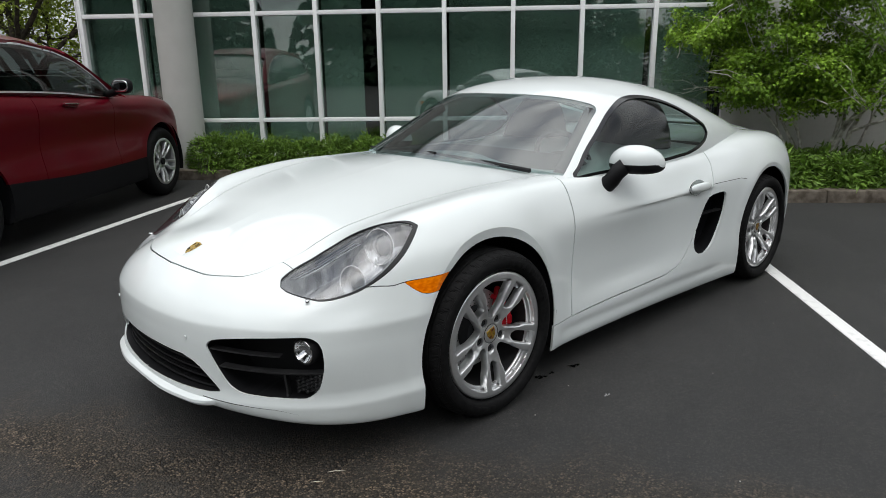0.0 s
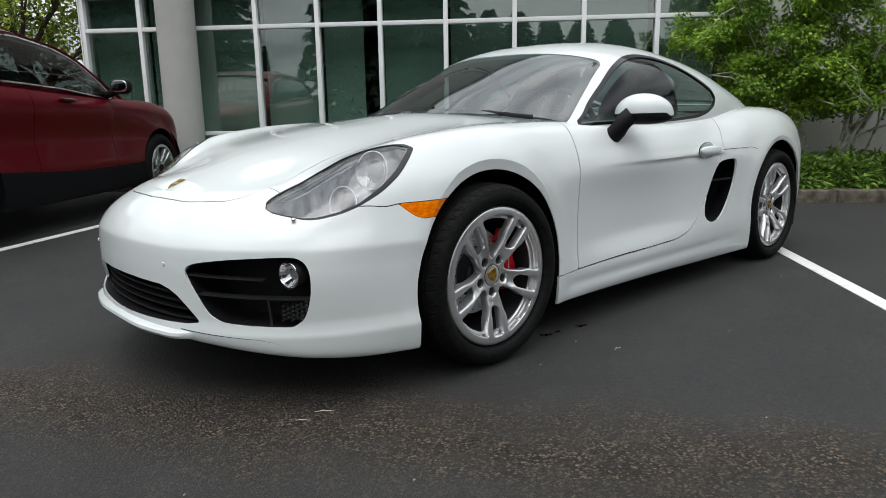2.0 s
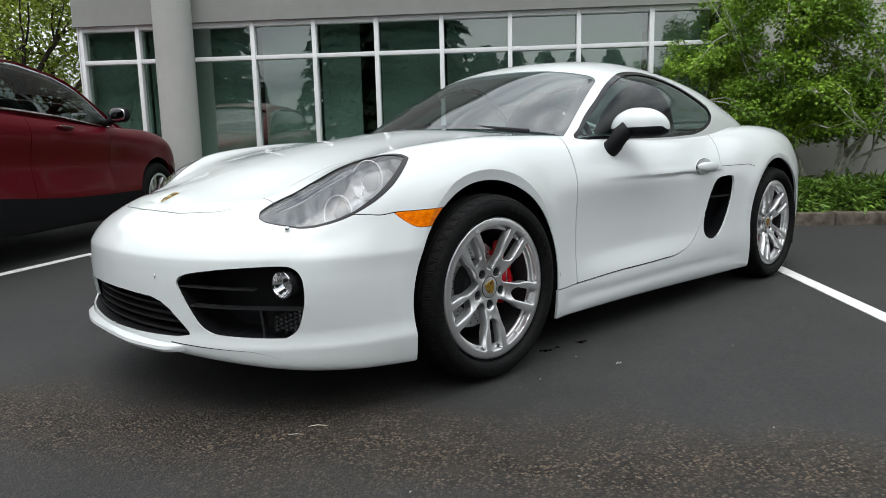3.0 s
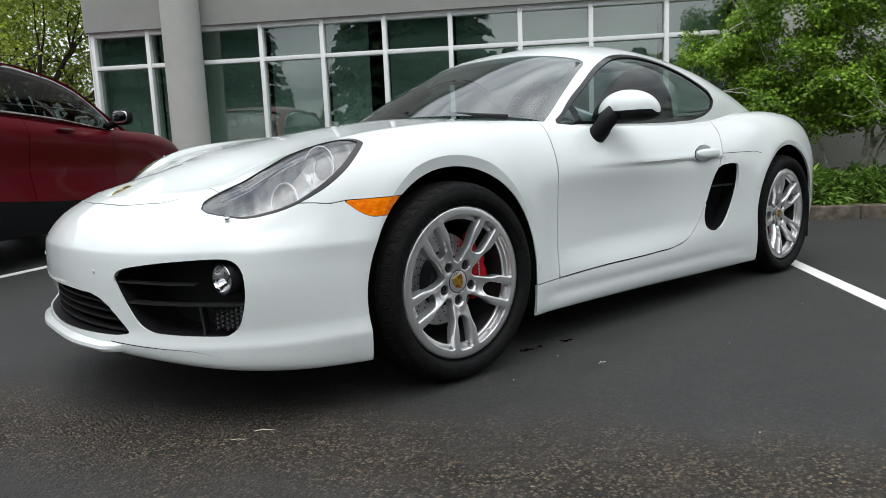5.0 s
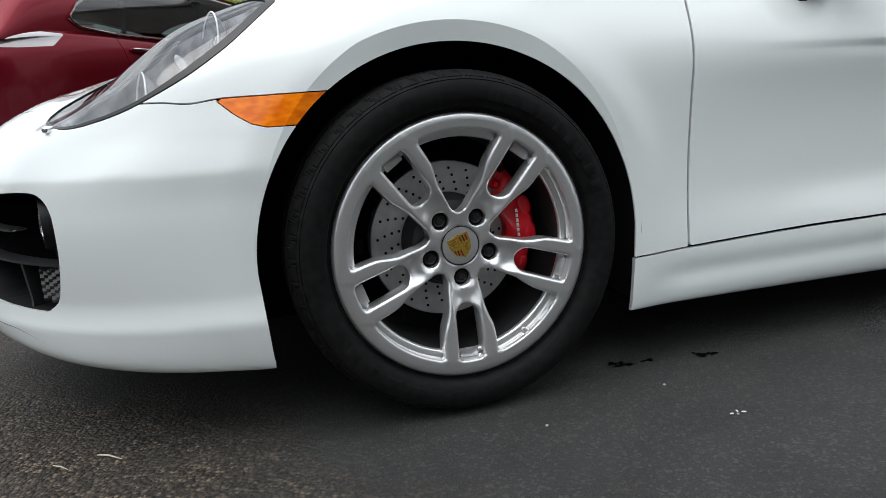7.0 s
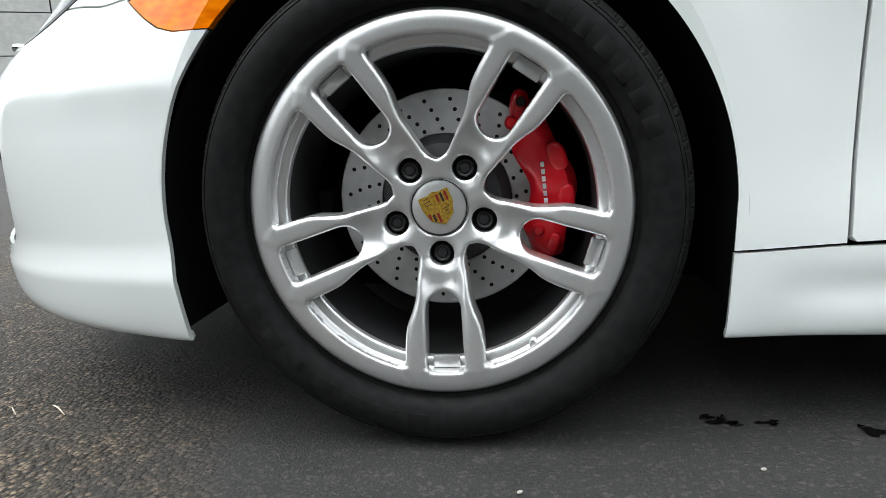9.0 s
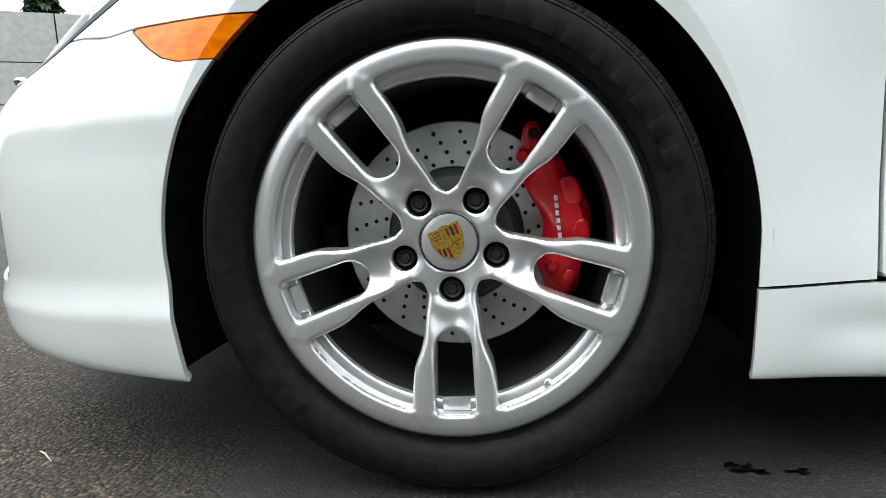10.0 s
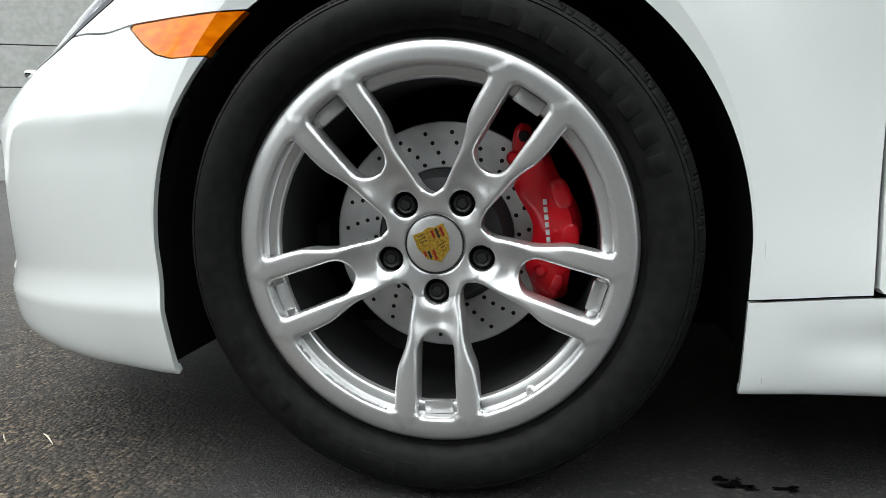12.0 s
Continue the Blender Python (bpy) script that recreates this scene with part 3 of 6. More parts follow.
def cabin_grid(nu=150, nv=90):
    u = np.linspace(0, 8, nu)
    k = range(9)
    cx, zc, bow, wd, zb = [curve(k, v, u)[:, None] for v in (CAB_X, CAB_ZC, CAB_BOW, CAB_W, CAB_ZB)]
    a = np.linspace(math.pi / 2, 0, nv)[None, :]
    ca, sa = np.cos(a), np.sin(a)
    y = wd * ca ** 0.78
    z = zb + (zc - zb) * sa ** 0.72
    x = cx + bow * (y / wd) ** 2
    p = np.stack([x + 0 * y, y, z + 0 * y], 2)
    p = soften(soften(p, 0, 6), 1, 3)
    p[:, 0, 1] = 0
    return p


side_low = lut((0.655, 0.70, 1.0, 1.373, 1.517, 1.680, 1.800, 1.850, 1.872), (0.858, 0.862, 0.865, 0.868, 0.874, 0.886, 0.918, 0.945, 0.968))
side_top = lut((0.655, 0.69, 0.778, 0.904, 1.077, 1.211, 1.34, 1.474, 1.63, 1.765, 1.835, 1.862, 1.872), (0.858, 0.876, 0.934, 1.008, 1.104, 1.152, 1.170, 1.160, 1.115, 1.050, 1.012, 0.992, 0.966))
screen_top = lut((0.0, 0.1, 0.25, 0.4, 0.5, 0.56), (0.930, 0.936, 0.958, 1.000, 1.038, 1.070))


def f_side(x, y, z):
    """Side window between a lower and an upper curve, its corners rounded."""
    if y < 0.4:
        return 1.0
    xc = min(max(x, 0.655), 1.872)
    a, b = (z - side_top(xc)) * 0.86, (side_low(xc) - z) * 0.97
    k = 0.012
    h = max(k - abs(a - b), 0) / k
    return max(a, b) + h * h * k * 0.25 + abs(x - xc) * 2


def f_screen(x, y, z):
    if x > 1.4:
        return 1.0
    edge = 0.702 - 0.50 * (z - 0.866)
    a = max(y - edge, x - screen_top(min(y, 0.55)))
    b = (y - edge + 0.05, x - screen_top(min(y, 0.55)) + 0.05)
    return math.hypot(max(b[0], 0), max(b[1], 0)) - 0.05 if b[0] > 0 and b[1] > 0 else a


def f_hatch(x, y, z):
    return max(1.98 - x, x - 2.95, y - (0.56 - 0.10 * (x - 2.0)))


CAB = cabin_grid()
cab = grid_bm(CAB)
side_glass = carved(cab, f_side, -1)
screen_half = carved(cab, f_screen, -1)
hatch_half = carved(cab, f_hatch, -1)
side_trim = carved(cab, lambda x, y, z: f_side(x, y, z) - 0.013, -1)
carve(side_trim, f_side)
carve(cab, lambda x, y, z: f_side(x, y, z) - 0.013)
carve(cab, f_screen)
carve(cab, f_hatch)


def sunk(bm, by):
    bm.normal_update()
    for v in bm.verts:
        v.co -= v.normal * by
    return bm


whole("roof_panel", cab, 0.022)
part("windscreen", welded(sunk(screen_half, 0.003), left(screen_half)), M_SCREEN, car)
part("rear_window", welded(sunk(hatch_half, 0.003), left(hatch_half)), M_GLASS, car)
for bm, nm, mt in ((sunk(side_glass, 0.006), "side_window", M_GLASS), (thick(sunk(side_trim, 0.001), 0.012), "window_trim", M_GLOSS)):
    part(nm, left(bm), mt, car)
    part(nm, bm, mt, car)

# ---- coupe: lamps, ducts, mirrors, trim ----
def shifted(bm, v):
    for q in bm.verts:
        q.co += Vector(v)
    return bm


def duct(patch, v, back=0.006):
    """A dark duct behind an opening: the cut-out moved inwards, with walls back to the rim."""
    bm = sunk(patch.copy(), back)
    shifted(bm, v)
    rim = [e for e in bm.edges if e.is_boundary and abs(e.verts[0].co.y + e.verts[1].co.y) > 0.004]
    out = bmesh.ops.extrude_edge_only(bm, edges=rim)
    for q in [g for g in out["geom"] if isinstance(g, bmesh.types.BMVert)]:
        q.co -= Vector(v)
    return bm


def twin(name, bm, mat, label="", parent=None):
    """A part on both sides of the car, under a pair of parents if given."""
    a, b = parent or (car, car)
    return part(name, left(bm), mat, a, label), part(name, bm, mat, b, label)


def couple(name, label=""):
    """A pair of assemblies, left and right."""
    out = []
    for _ in range(2):
        e = new(name)
        e.parent = car
        if label:
            tagged(e, label)
        out.append(e)
    return tuple(out)


def turned(bm, m):
    bmesh.ops.transform(bm, matrix=m, verts=bm.verts[:])
    return bm


intake, vent = couple("side_intake", "black air intake with slats and mesh"), couple("side_vent", "black air vent behind the door")
fog, lamp, mirror = couple("fog_light", "round fog light in the bumper"), couple("headlamp", "clear swept-back headlamp with twin rings"), couple("door_mirror", "white door mirror on a black stalk")
M_SLAT = material("satin_black", (0.018, 0.018, 0.019), 0.35)
twin("intake_duct", duct(intake_patch, (0.13, -0.05, 0.0)), M_BLACK, parent=intake)
part("grille_duct", welded(duct(grille_patch, (0.14, 0, 0)), left(duct(grille_patch, (0.14, 0, 0)))), M_BLACK, car)
twin("vent_duct", duct(vent_patch, (0.06, -0.10, 0.0)), M_LINER, parent=vent)
for z0, dz in ((0.432, 0.0025), (0.372, 0.0025)):
    blade = strip_of(intake_patch, lambda x, y, z: z - z0 - 0.02 * (0.55 - y), dz)
    if z0 > 0.4:
        carve(blade, lambda x, y, z: y - 0.640, -1)
    twin("intake_slat", thick(sunk(blade, 0.012), 0.03), M_SLAT, parent=intake)
for z0 in (0.29, 0.315, 0.34, 0.365):
    blade = strip_of(grille_patch, lambda x, y, z: z - z0, 0.0035)
    part("grille_slat", thick(sunk(welded(blade, left(blade)), 0.028), 0.03), M_BLACK, car)
blade = strip_of(vent_patch, lambda x, y, z: z - 0.54, 0.004)
twin("vent_slat", thick(sunk(blade, 0.02), 0.03), M_BLACK, parent=vent)


def honeycomb():
    """The open lattice in the lower outer corner of a side intake."""
    bms = []
    for i in range(6):
        for j in range(5):
            y, z = 0.660 + i * 0.0115, 0.303 + j * 0.013 + (i % 2) * 0.0065
            if y > 0.722:
                continue
            x = -0.790 + (y - 0.65) * 0.80 + 0.022
            r = bm_lathe([(0.0062, -0.004), (0.0072, -0.004), (0.0072, 0.004), (0.0062, 0.004)], 6, "x", True)
            bms.append(shifted(r, (x, y, z)))
    return joined(*bms)


twin("intake_mesh", honeycomb(), M_SLAT, parent=intake)
post = carve(strip_of(intake_patch, lambda x, y, z: y - 0.648, 0.0028), lambda x, y, z: z - 0.372, -1)
twin("intake_post", thick(sunk(post, 0.014), 0.03), M_SLAT, parent=intake)

# fog lamps
fog_m = pose(-0.738, 0.674, 0.442, 0, 0, -14)
twin("fog_reflector", turned(bm_lathe([(0.0, 0.03), (0.025, 0.03), (0.040, 0.004), (0.042, -0.004), (0.039, -0.006), (0.034, 0.004), (0.020, 0.020), (0.0, 0.022)], 32, "x"), fog_m), M_CHROME, "chrome reflector bowl", parent=fog)
twin("fog_lens", turned(bm_lathe([(0.0, -0.010), (0.02, -0.0085), (0.034, -0.003), (0.038, 0.0)], 32, "x"), fog_m), M_LENS, parent=fog)
twin("fog_bezel", turned(bm_lathe([(0.046, 0.06), (0.048, 0.0), (0.044, -0.006), (0.040, -0.004), (0.040, 0.05)], 32, "x"), fog_m), M_BLACK, parent=fog)
twin("parking_sensor", turned(bm_lathe([(0.0, -0.003), (0.006, -0.003), (0.0068, 0.0)], 16, "x"), pose(-0.982, 0.318, 0.462, 0, 0, -16)), M_PAINT)

# headlamps: clear cover, dark border, housing with two projectors
M_HOUSE = grain(material("lamp_housing", (0.5, 0.5, 0.51), 0.3, metal=0.55), 16, (0.12, 0.125, 0.135), (0.44, 0.45, 0.47), stretch=(1, 3, 0.6))
M_RIMDARK = material("lamp_border", (0.008, 0.008, 0.009), 0.3)
M_RING = material("bright_lamp_ring", (0.80, 0.81, 0.82), 0.25)


def f_lamp_in(x, y, z):
    d = Vector((x, y, z)) - L0
    s = d.dot(L1) / LN
    return f_lamp(x, y, z, -0.006 - 0.016 * min(max((s - 0.5) / 0.4, 0), 1) * min(max((d.dot(L2) + 0.03) / 0.05, 0), 1))


border = carved(lens_sheet, f_lamp_in, 1)
twin("lamp_border", thick(sunk(border, -0.0006), 0.02), M_RIMDARK, parent=lamp)
house = sunk(carved(lens_sheet, f_lamp_in, -1), 0.006)
bowl = house.copy()
bowl.normal_update()
for v in bowl.verts:
    g = max(0.0, -f_lamp_in(*v.co))
    v.co -= v.normal * min(0.085, g * 2.6) + Vector((-1, 0, 0)) * min(0.02, g * 0.6)
twin("lamp_housing", bowl, M_HOUSE, parent=lamp)
twin("lamp_cover", sunk(lens_sheet.copy(), 0.0015), M_LENS, parent=lamp)


M_BULB = material("projector_glass", (0.10, 0.11, 0.12), 0.03, spec=0.8)
# two lamps facing forwards: a bright ring, its reflector cone and a projector, at places along and across the headlamp
house.normal_update()
for sc, qc, r in ((0.366, 0.010, 0.063), (0.222, 0.096, 0.056)):
    near = min(house.verts, key=lambda v: (v.co - L0 - L1 * sc).dot(L1) ** 2 + ((v.co - L0).dot(L2) - qc) ** 2)
    spot = pose(*(near.co - near.normal * 0.043), 0, 8, -14)
    ring = bm_lathe([(r + 0.0016 * math.cos(a), 0.0016 * math.sin(a)) for a in [k * math.pi / 4 for k in range(8)]], 40, "x", True)
    twin("lamp_ring", turned(ring, spot), M_RING, parent=lamp)
    twin("lamp_cone", turned(bm_lathe([(r - 0.003, 0.002), (r * 0.80, 0.016), (r * 0.62, 0.022), (r * 0.58, 0.02)], 40, "x"), spot), M_HOUSE, parent=lamp)
    twin("projector_lens", turned(bm_lathe([(0.0, 0.004), (r * 0.25, 0.006), (r * 0.45, 0.013), (r * 0.56, 0.024)], 32, "x"), spot), M_BULB, parent=lamp)
# strips imitate reflected streaks along the upper edge; a bright facet between the rings
for k, share in enumerate((0.86, 0.70, 0.52, 0.30)):
    def f_streak(x, y, z):
        d = Vector((x, y, z)) - L0
        at = min(max(d.dot(L1) / LN, 0), 0.9)
        return d.dot(L2) + lamp_up(at) * share - 0.012 * at
    streak = strip_of(house, f_streak, 0.0020 if k % 2 else 0.0034)
    carve(streak, lambda x, y, z: (Vector((x, y, z)) - L0).dot(L1) / LN - 0.62 + 0.1 * share, -1)
    carve(streak, lambda x, y, z: (Vector((x, y, z)) - L0).dot(L1) / LN - 0.05 - 0.03 * k)
    twin("lamp_streak", thick(sunk(streak, 0.012), 0.004), M_HOUSE if k % 2 else M_BULB, parent=lamp)
between = min(house.verts, key=lambda v: (v.co - L0 - L1 * 0.33).dot(L1) ** 2 + ((v.co - L0).dot(L2) - 0.078) ** 2)
twin("lamp_facet", turned(bm_blob(0, 0, 0, 0.004, 0.022, 0.010, 2.4, 18, 12), pose(*(between.co - between.normal * 0.022), 35, 0, 30)), M_RING, parent=lamp)
# the washer nozzle sits just below the lamp's front tip
skin = GRID.reshape(-1, 3)
skin = skin[(skin[:, 0] < 0) & (skin[:, 1] > 0.3) & (skin[:, 2] > 0.45)]
off_l = skin - np.array(L0)
nozzle = skin[int(np.argmin((off_l @ np.array(L1) - 0.12 * LN) ** 2 + (off_l @ np.array(L2) - 0.108) ** 2))]
twin("washer_nozzle", turned(bm_blob(0, 0, 0, 0.008, 0.012, 0.007, 3, 12, 8), pose(*(nozzle + np.array((-0.002, 0.001, 0.001))), 0, 0, 35)), M_CHROME)

twin("panel_gap", sunk(gap_band, -0.0005), M_LINER)

# side markers
twin("side_marker", thick(sunk(marker_sheet, 0.001), 0.02), M_AMBER, "amber side marker lamp")

# front lip below the grille
lip_y = np.linspace(0, 0.445, 30)
lip_x = curve((0, 0.2, 0.3, 0.37, 0.42, 0.445), (-1.034, -1.026, -1.006, -0.986, -0.962, -0.945), lip_y)
prof = np.array(((0.06, 0.238), (0.02, 0.224), (0.0, 0.226), (-0.008, 0.236), (-0.006, 0.246), (0.008, 0.254), (0.05, 0.262)))
lp = np.zeros((30, len(prof), 3))
tuck = np.clip((lip_y[:, None] - 0.35) / 0.095, 0, 1) ** 2
lp[..., 0], lp[..., 1], lp[..., 2] = lip_x[:, None] + prof[None, :, 0] + 0.022 * tuck, lip_y[:, None], prof[None, :, 1] + 0.010 * tuck
lip = grid_bm(lp)
lip_all = welded(lip, left(lip))
bmesh.ops.holes_fill(lip_all, edges=[e for e in lip_all.edges if e.is_boundary and all(abs(abs(v.co.y) - 0.445) < 1e-4 for v in e.verts)], sides=0)
part("front_lip", lip_all, M_PAINT, car)
# thin black strip on the bumper, painting the shade along its chin crease
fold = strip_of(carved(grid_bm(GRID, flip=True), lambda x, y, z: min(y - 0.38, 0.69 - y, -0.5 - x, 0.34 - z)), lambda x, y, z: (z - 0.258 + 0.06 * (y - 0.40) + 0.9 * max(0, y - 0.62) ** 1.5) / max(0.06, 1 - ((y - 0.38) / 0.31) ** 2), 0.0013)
twin("lip_crease_shade", sunk(fold, -0.0006), M_LINER)

# wheel-arch liners and floor pan
for ax, yo in ((FRONT, 0.800), (REAR - 0.01, 0.800)):
    turn = np.linspace(radians(-30), radians(210), 60)
    ang = np.clip(turn, 0, math.pi)
    fall = 0.172 * np.maximum(np.maximum(-turn, turn - math.pi), 0) / radians(30)
    # its edge reaches out to the body beside the wheel and stays back overhead
    reach = 0.045 * np.clip(1 - np.sin(ang) / 0.55, 0, 1)
    q = np.zeros((60, 5, 3))
    for j, (yy, rr, out_) in enumerate(((yo, 0.396, 1), (yo - 0.04, 0.40, 0.5), (0.62, 0.402, 0), (0.50, 0.40, 0), (0.46, 0.10, 0))):
        q[:, j] = np.stack([ax + rr * np.cos(ang), yy + reach * out_, HUB + rr * np.sin(ang) - fall], 1)
    twin("arch_liner", grid_bm(q), M_LINER)
pan = bm_box(-0.50, 3.25, -0.46, 0.46, 0.135, 0.17, 0.01)
part("floor_pan", pan, M_LINER, car)
part("middle_pan", bm_box(0.42, 2.04, -0.78, 0.78, 0.135, 0.165, 0.01), M_LINER, car)
part("front_pan", bm_box(-0.76, -0.385, -0.62, 0.62, 0.205, 0.225, 0.005), M_LINER, car)

# door mirrors
def mirror_bm():
    b = bm_blob(0, 0, 0, 0.068, 0.128, 0.080, 2.25, 40, 24)
    for v in b.verts:
        k = v.co.y / 0.128
        v.co.z += 0.010 * (1 - k * k)
        if v.co.z < 0:
            v.co.z *= 0.62
        v.co.x += 0.03 * k * k
    return turned(b, pose(0.948, 0.852, 0.894, 0, 4, -20))


full = mirror_bm()
cut_z = lambda y: 0.899 + 0.02 * (y - 0.852) - 2.0 * max(0, y - 0.958)
cap = carved(full, lambda x, y, z: z - cut_z(y))
base = carve(full, lambda x, y, z: cut_z(y) - z)
twin("mirror_shell", cap, M_PAINT, parent=mirror)
twin("mirror_base", base, M_BLACK, parent=mirror)
stalk = bm_tube([(0.846, 0.690, 0.792), (0.847, 0.765, 0.803), (0.852, 0.795, 0.832), (0.862, 0.815, 0.866), (0.885, 0.84, 0.892)], [0.044, 0.043, 0.041, 0.041, 0.040], 16)
for v in stalk.verts:
    v.co.y = 0.8 + (v.co.y - 0.8) * 0.85
twin("mirror_stalk", stalk, M_BLACK, parent=mirror)
twin("mirror_glass", turned(bm_lathe([(0, 0.0), (0.04, 0), (0.055, -0.002)], 24, "x"), pose(1.008, 0.865, 0.897, 0, 4, -20) @ Matrix.Diagonal((1, 1.7, 0.8, 1))), M_CHROME, parent=mirror)

# door handles with their bowls
hb = bm_blob(0, 0, 0, 0.098, 0.016, 0.023, 2.6, 28, 14)
twin("door_handle", turned(hb, pose(1.610, 0.858, 0.704, 6, 0, 3)), M_PAINT, parent=doors)
bowl_h = turned(bm_lathe([(0.0, -0.014), (0.05, -0.012), (0.072, -0.003), (0.077, 0.001)], 32, "y"), pose(1.580, 0.8500, 0.705) @ Matrix.Diagonal((1.02, 1, 0.52, 1)))
twin("handle_bowl", bowl_h, M_PAINT, parent=doors)
gap_ring = turned(bm_lathe([(0.0768, -0.002), (0.0768, 0.0012), (0.0781, 0.0012), (0.0781, -0.002)], 40, "y", True), pose(1.580, 0.8500, 0.705) @ Matrix.Diagonal((1.02, 1, 0.52, 1)))
twin("handle_gap", gap_ring, M_LINER, parent=doors)

# bonnet badge: a plain enamel shield
badge = extruded([(-0.024, 0.030), (0.0, 0.034), (0.024, 0.030), (0.023, 0.0), (0.014, -0.022), (0.0, -0.034), (-0.014, -0.022), (-0.023, 0.0)], -0.0015, 0.0015)
mid = GRID[:, -1]
near_b = int(np.argmin(np.abs(mid[:240, 0] + 0.791)))
b_slope = math.atan2(mid[near_b + 3, 2] - mid[near_b - 3, 2], mid[near_b + 3, 0] - mid[near_b - 3, 0])
bc, bs = math.cos(b_slope), math.sin(b_slope)
badge_m = Matrix(((0, bs, bc, -0.791), (-1, 0, 0, 0), (0, -bc, bs, float(mid[near_b, 2]) + 0.001), (0, 0, 0, 1)))
part("bonnet_badge", turned(badge, badge_m), M_GOLD, car, "small gold enamel shield badge")
for x, z0, z1 in ((0.006, 0.008, 0.027), (0.016, 0.006, 0.026), (-0.006, -0.026, -0.006), (-0.015, -0.016, -0.004), (-0.013, 0.010, 0.024), (0.012, -0.018, -0.006)):
    bar_b = extruded([(x - 0.0026, z0), (x + 0.0026, z0), (x + 0.0026, z1), (x - 0.0026, z1)], -0.0022, -0.001)
    part("badge_bar", turned(bar_b, badge_m), M_BLACK, car)

# wipers
for a, b in (((0.50, -0.60, 0.892), (0.415, 0.05, 0.938)), ((0.395, -0.10, 0.936), (0.545, 0.60, 0.905))):
    a, b = Vector(a), Vector(b)
    part("wiper", bm_tube([a, a.lerp(b, 0.35) + Vector((-0.025, 0, 0.008)), b], [0.010, 0.009, 0.005], 8), M_BLACK, car)

# cabin furniture behind the glass
twin("pillar_trim", bm_tube([Vector((0.64, 0.655, 0.868)), Vector((0.84, 0.595, 0.990)), Vector((1.04, 0.530, 1.108))], [0.030, 0.032, 0.034], 12), M_INSIDE)
dash = bm_blob(0.80, 0.0, 0.80, 0.33, 0.68, 0.11, 3.2, 36, 16)
part("dashboard", dash, M_INSIDE, car)
cabin_floor = bm_box(0.55, 2.2, -0.70, 0.70, 0.30, 0.40, 0.02)
part("cabin_floor", cabin_floor, M_INSIDE, car)
for y in (-0.36, 0.36):
    part("seat_cushion", bm_blob(1.38, y, 0.50, 0.27, 0.25, 0.11, 3, 24, 12), M_INSIDE, car)
    back_s = bm_blob(0, 0, 0, 0.085, 0.25, 0.38, 3, 24, 16)
    for v in back_s.verts:
        v.co.y *= 1 - 0.42 * max(0, v.co.z / 0.38) ** 2
    part("seat_back", turned(back_s, pose(1.68, y, 0.80, 0, 18, 0)), M_INSIDE, car)
wheel_ring = bm_lathe([(0.165 + 0.014 * math.cos(a), 0.014 * math.sin(a)) for a in [k * math.pi / 5 for k in range(10)]], 40, "x", True)
part("steering_wheel", turned(wheel_ring, pose(1.06, -0.36, 0.86, 0, -22, 0)), M_INSIDE, car)
part("steering_boss", turned(bm_blob(0, 0, 0, 0.03, 0.13, 0.05, 2.5, 20, 10), pose(1.075, -0.36, 0.855, 0, -22, 0)), M_INSIDE, car)
part("rear_bulkhead", bm_box(1.90, 1.96, -0.68, 0.68, 0.35, 0.90, 0.02), M_INSIDE, car)
part("engine_cover", bm_box(1.96, 2.9, -0.60, 0.60, 0.80, 0.86, 0.02), M_INSIDE, car)

# ---- wheels: tyre, five double spokes, drilled disc, red caliper ----
spoke_w = lut((0.0, 0.05, 0.072, 0.10, 0.125, 0.140, 0.158, 0.18, 0.205, 0.235), (0.020, 0.027, 0.031, 0.0350, 0.0385, 0.0430, 0.0500, 0.0535, 0.0550, 0.0590))
face_d = lut((0.0, 0.04, 0.07, 0.12, 0.17, 0.21, 0.230, 0.245, 0.253, 0.258), (0.0665, 0.0665, 0.0715, 0.0865, 0.0965, 0.101, 0.1025, 0.1015, 0.0985, 0.094))
RIM_R = 0.2548


def blend_min(a, b, k):
    h = max(k - abs(a - b), 0) / k
    return min(a, b) - h * h * k * 0.25


def spoke_pq(x, z):
    r, a = math.hypot(x, z), math.atan2(z, x)
    step = radians(72)
    d = (a + math.pi / 2 + step / 2) % step - step / 2
    return r, r * math.cos(d), r * abs(math.sin(d))


def f_rim(x, y, z):
    """Outline of the wheel's face; inside negative."""
    r, p, q = spoke_pq(x, z)
    solid = blend_min((q - spoke_w(min(max(p, 0), 0.235))) * 0.97, r - 0.0625, 0.022)
    hole = q - 0.0245 - 0.03 * (p - 0.139) if p > 0.139 else math.hypot(p - 0.139, q) - 0.0245
    f = max(solid, -hole)
    f = blend_min(f, 0.2245 - r, 0.010)
    f = max(f, 0.0172 - math.hypot(p - 0.0635, q), 0.0385 - r)
    return max(f, r - RIM_R)


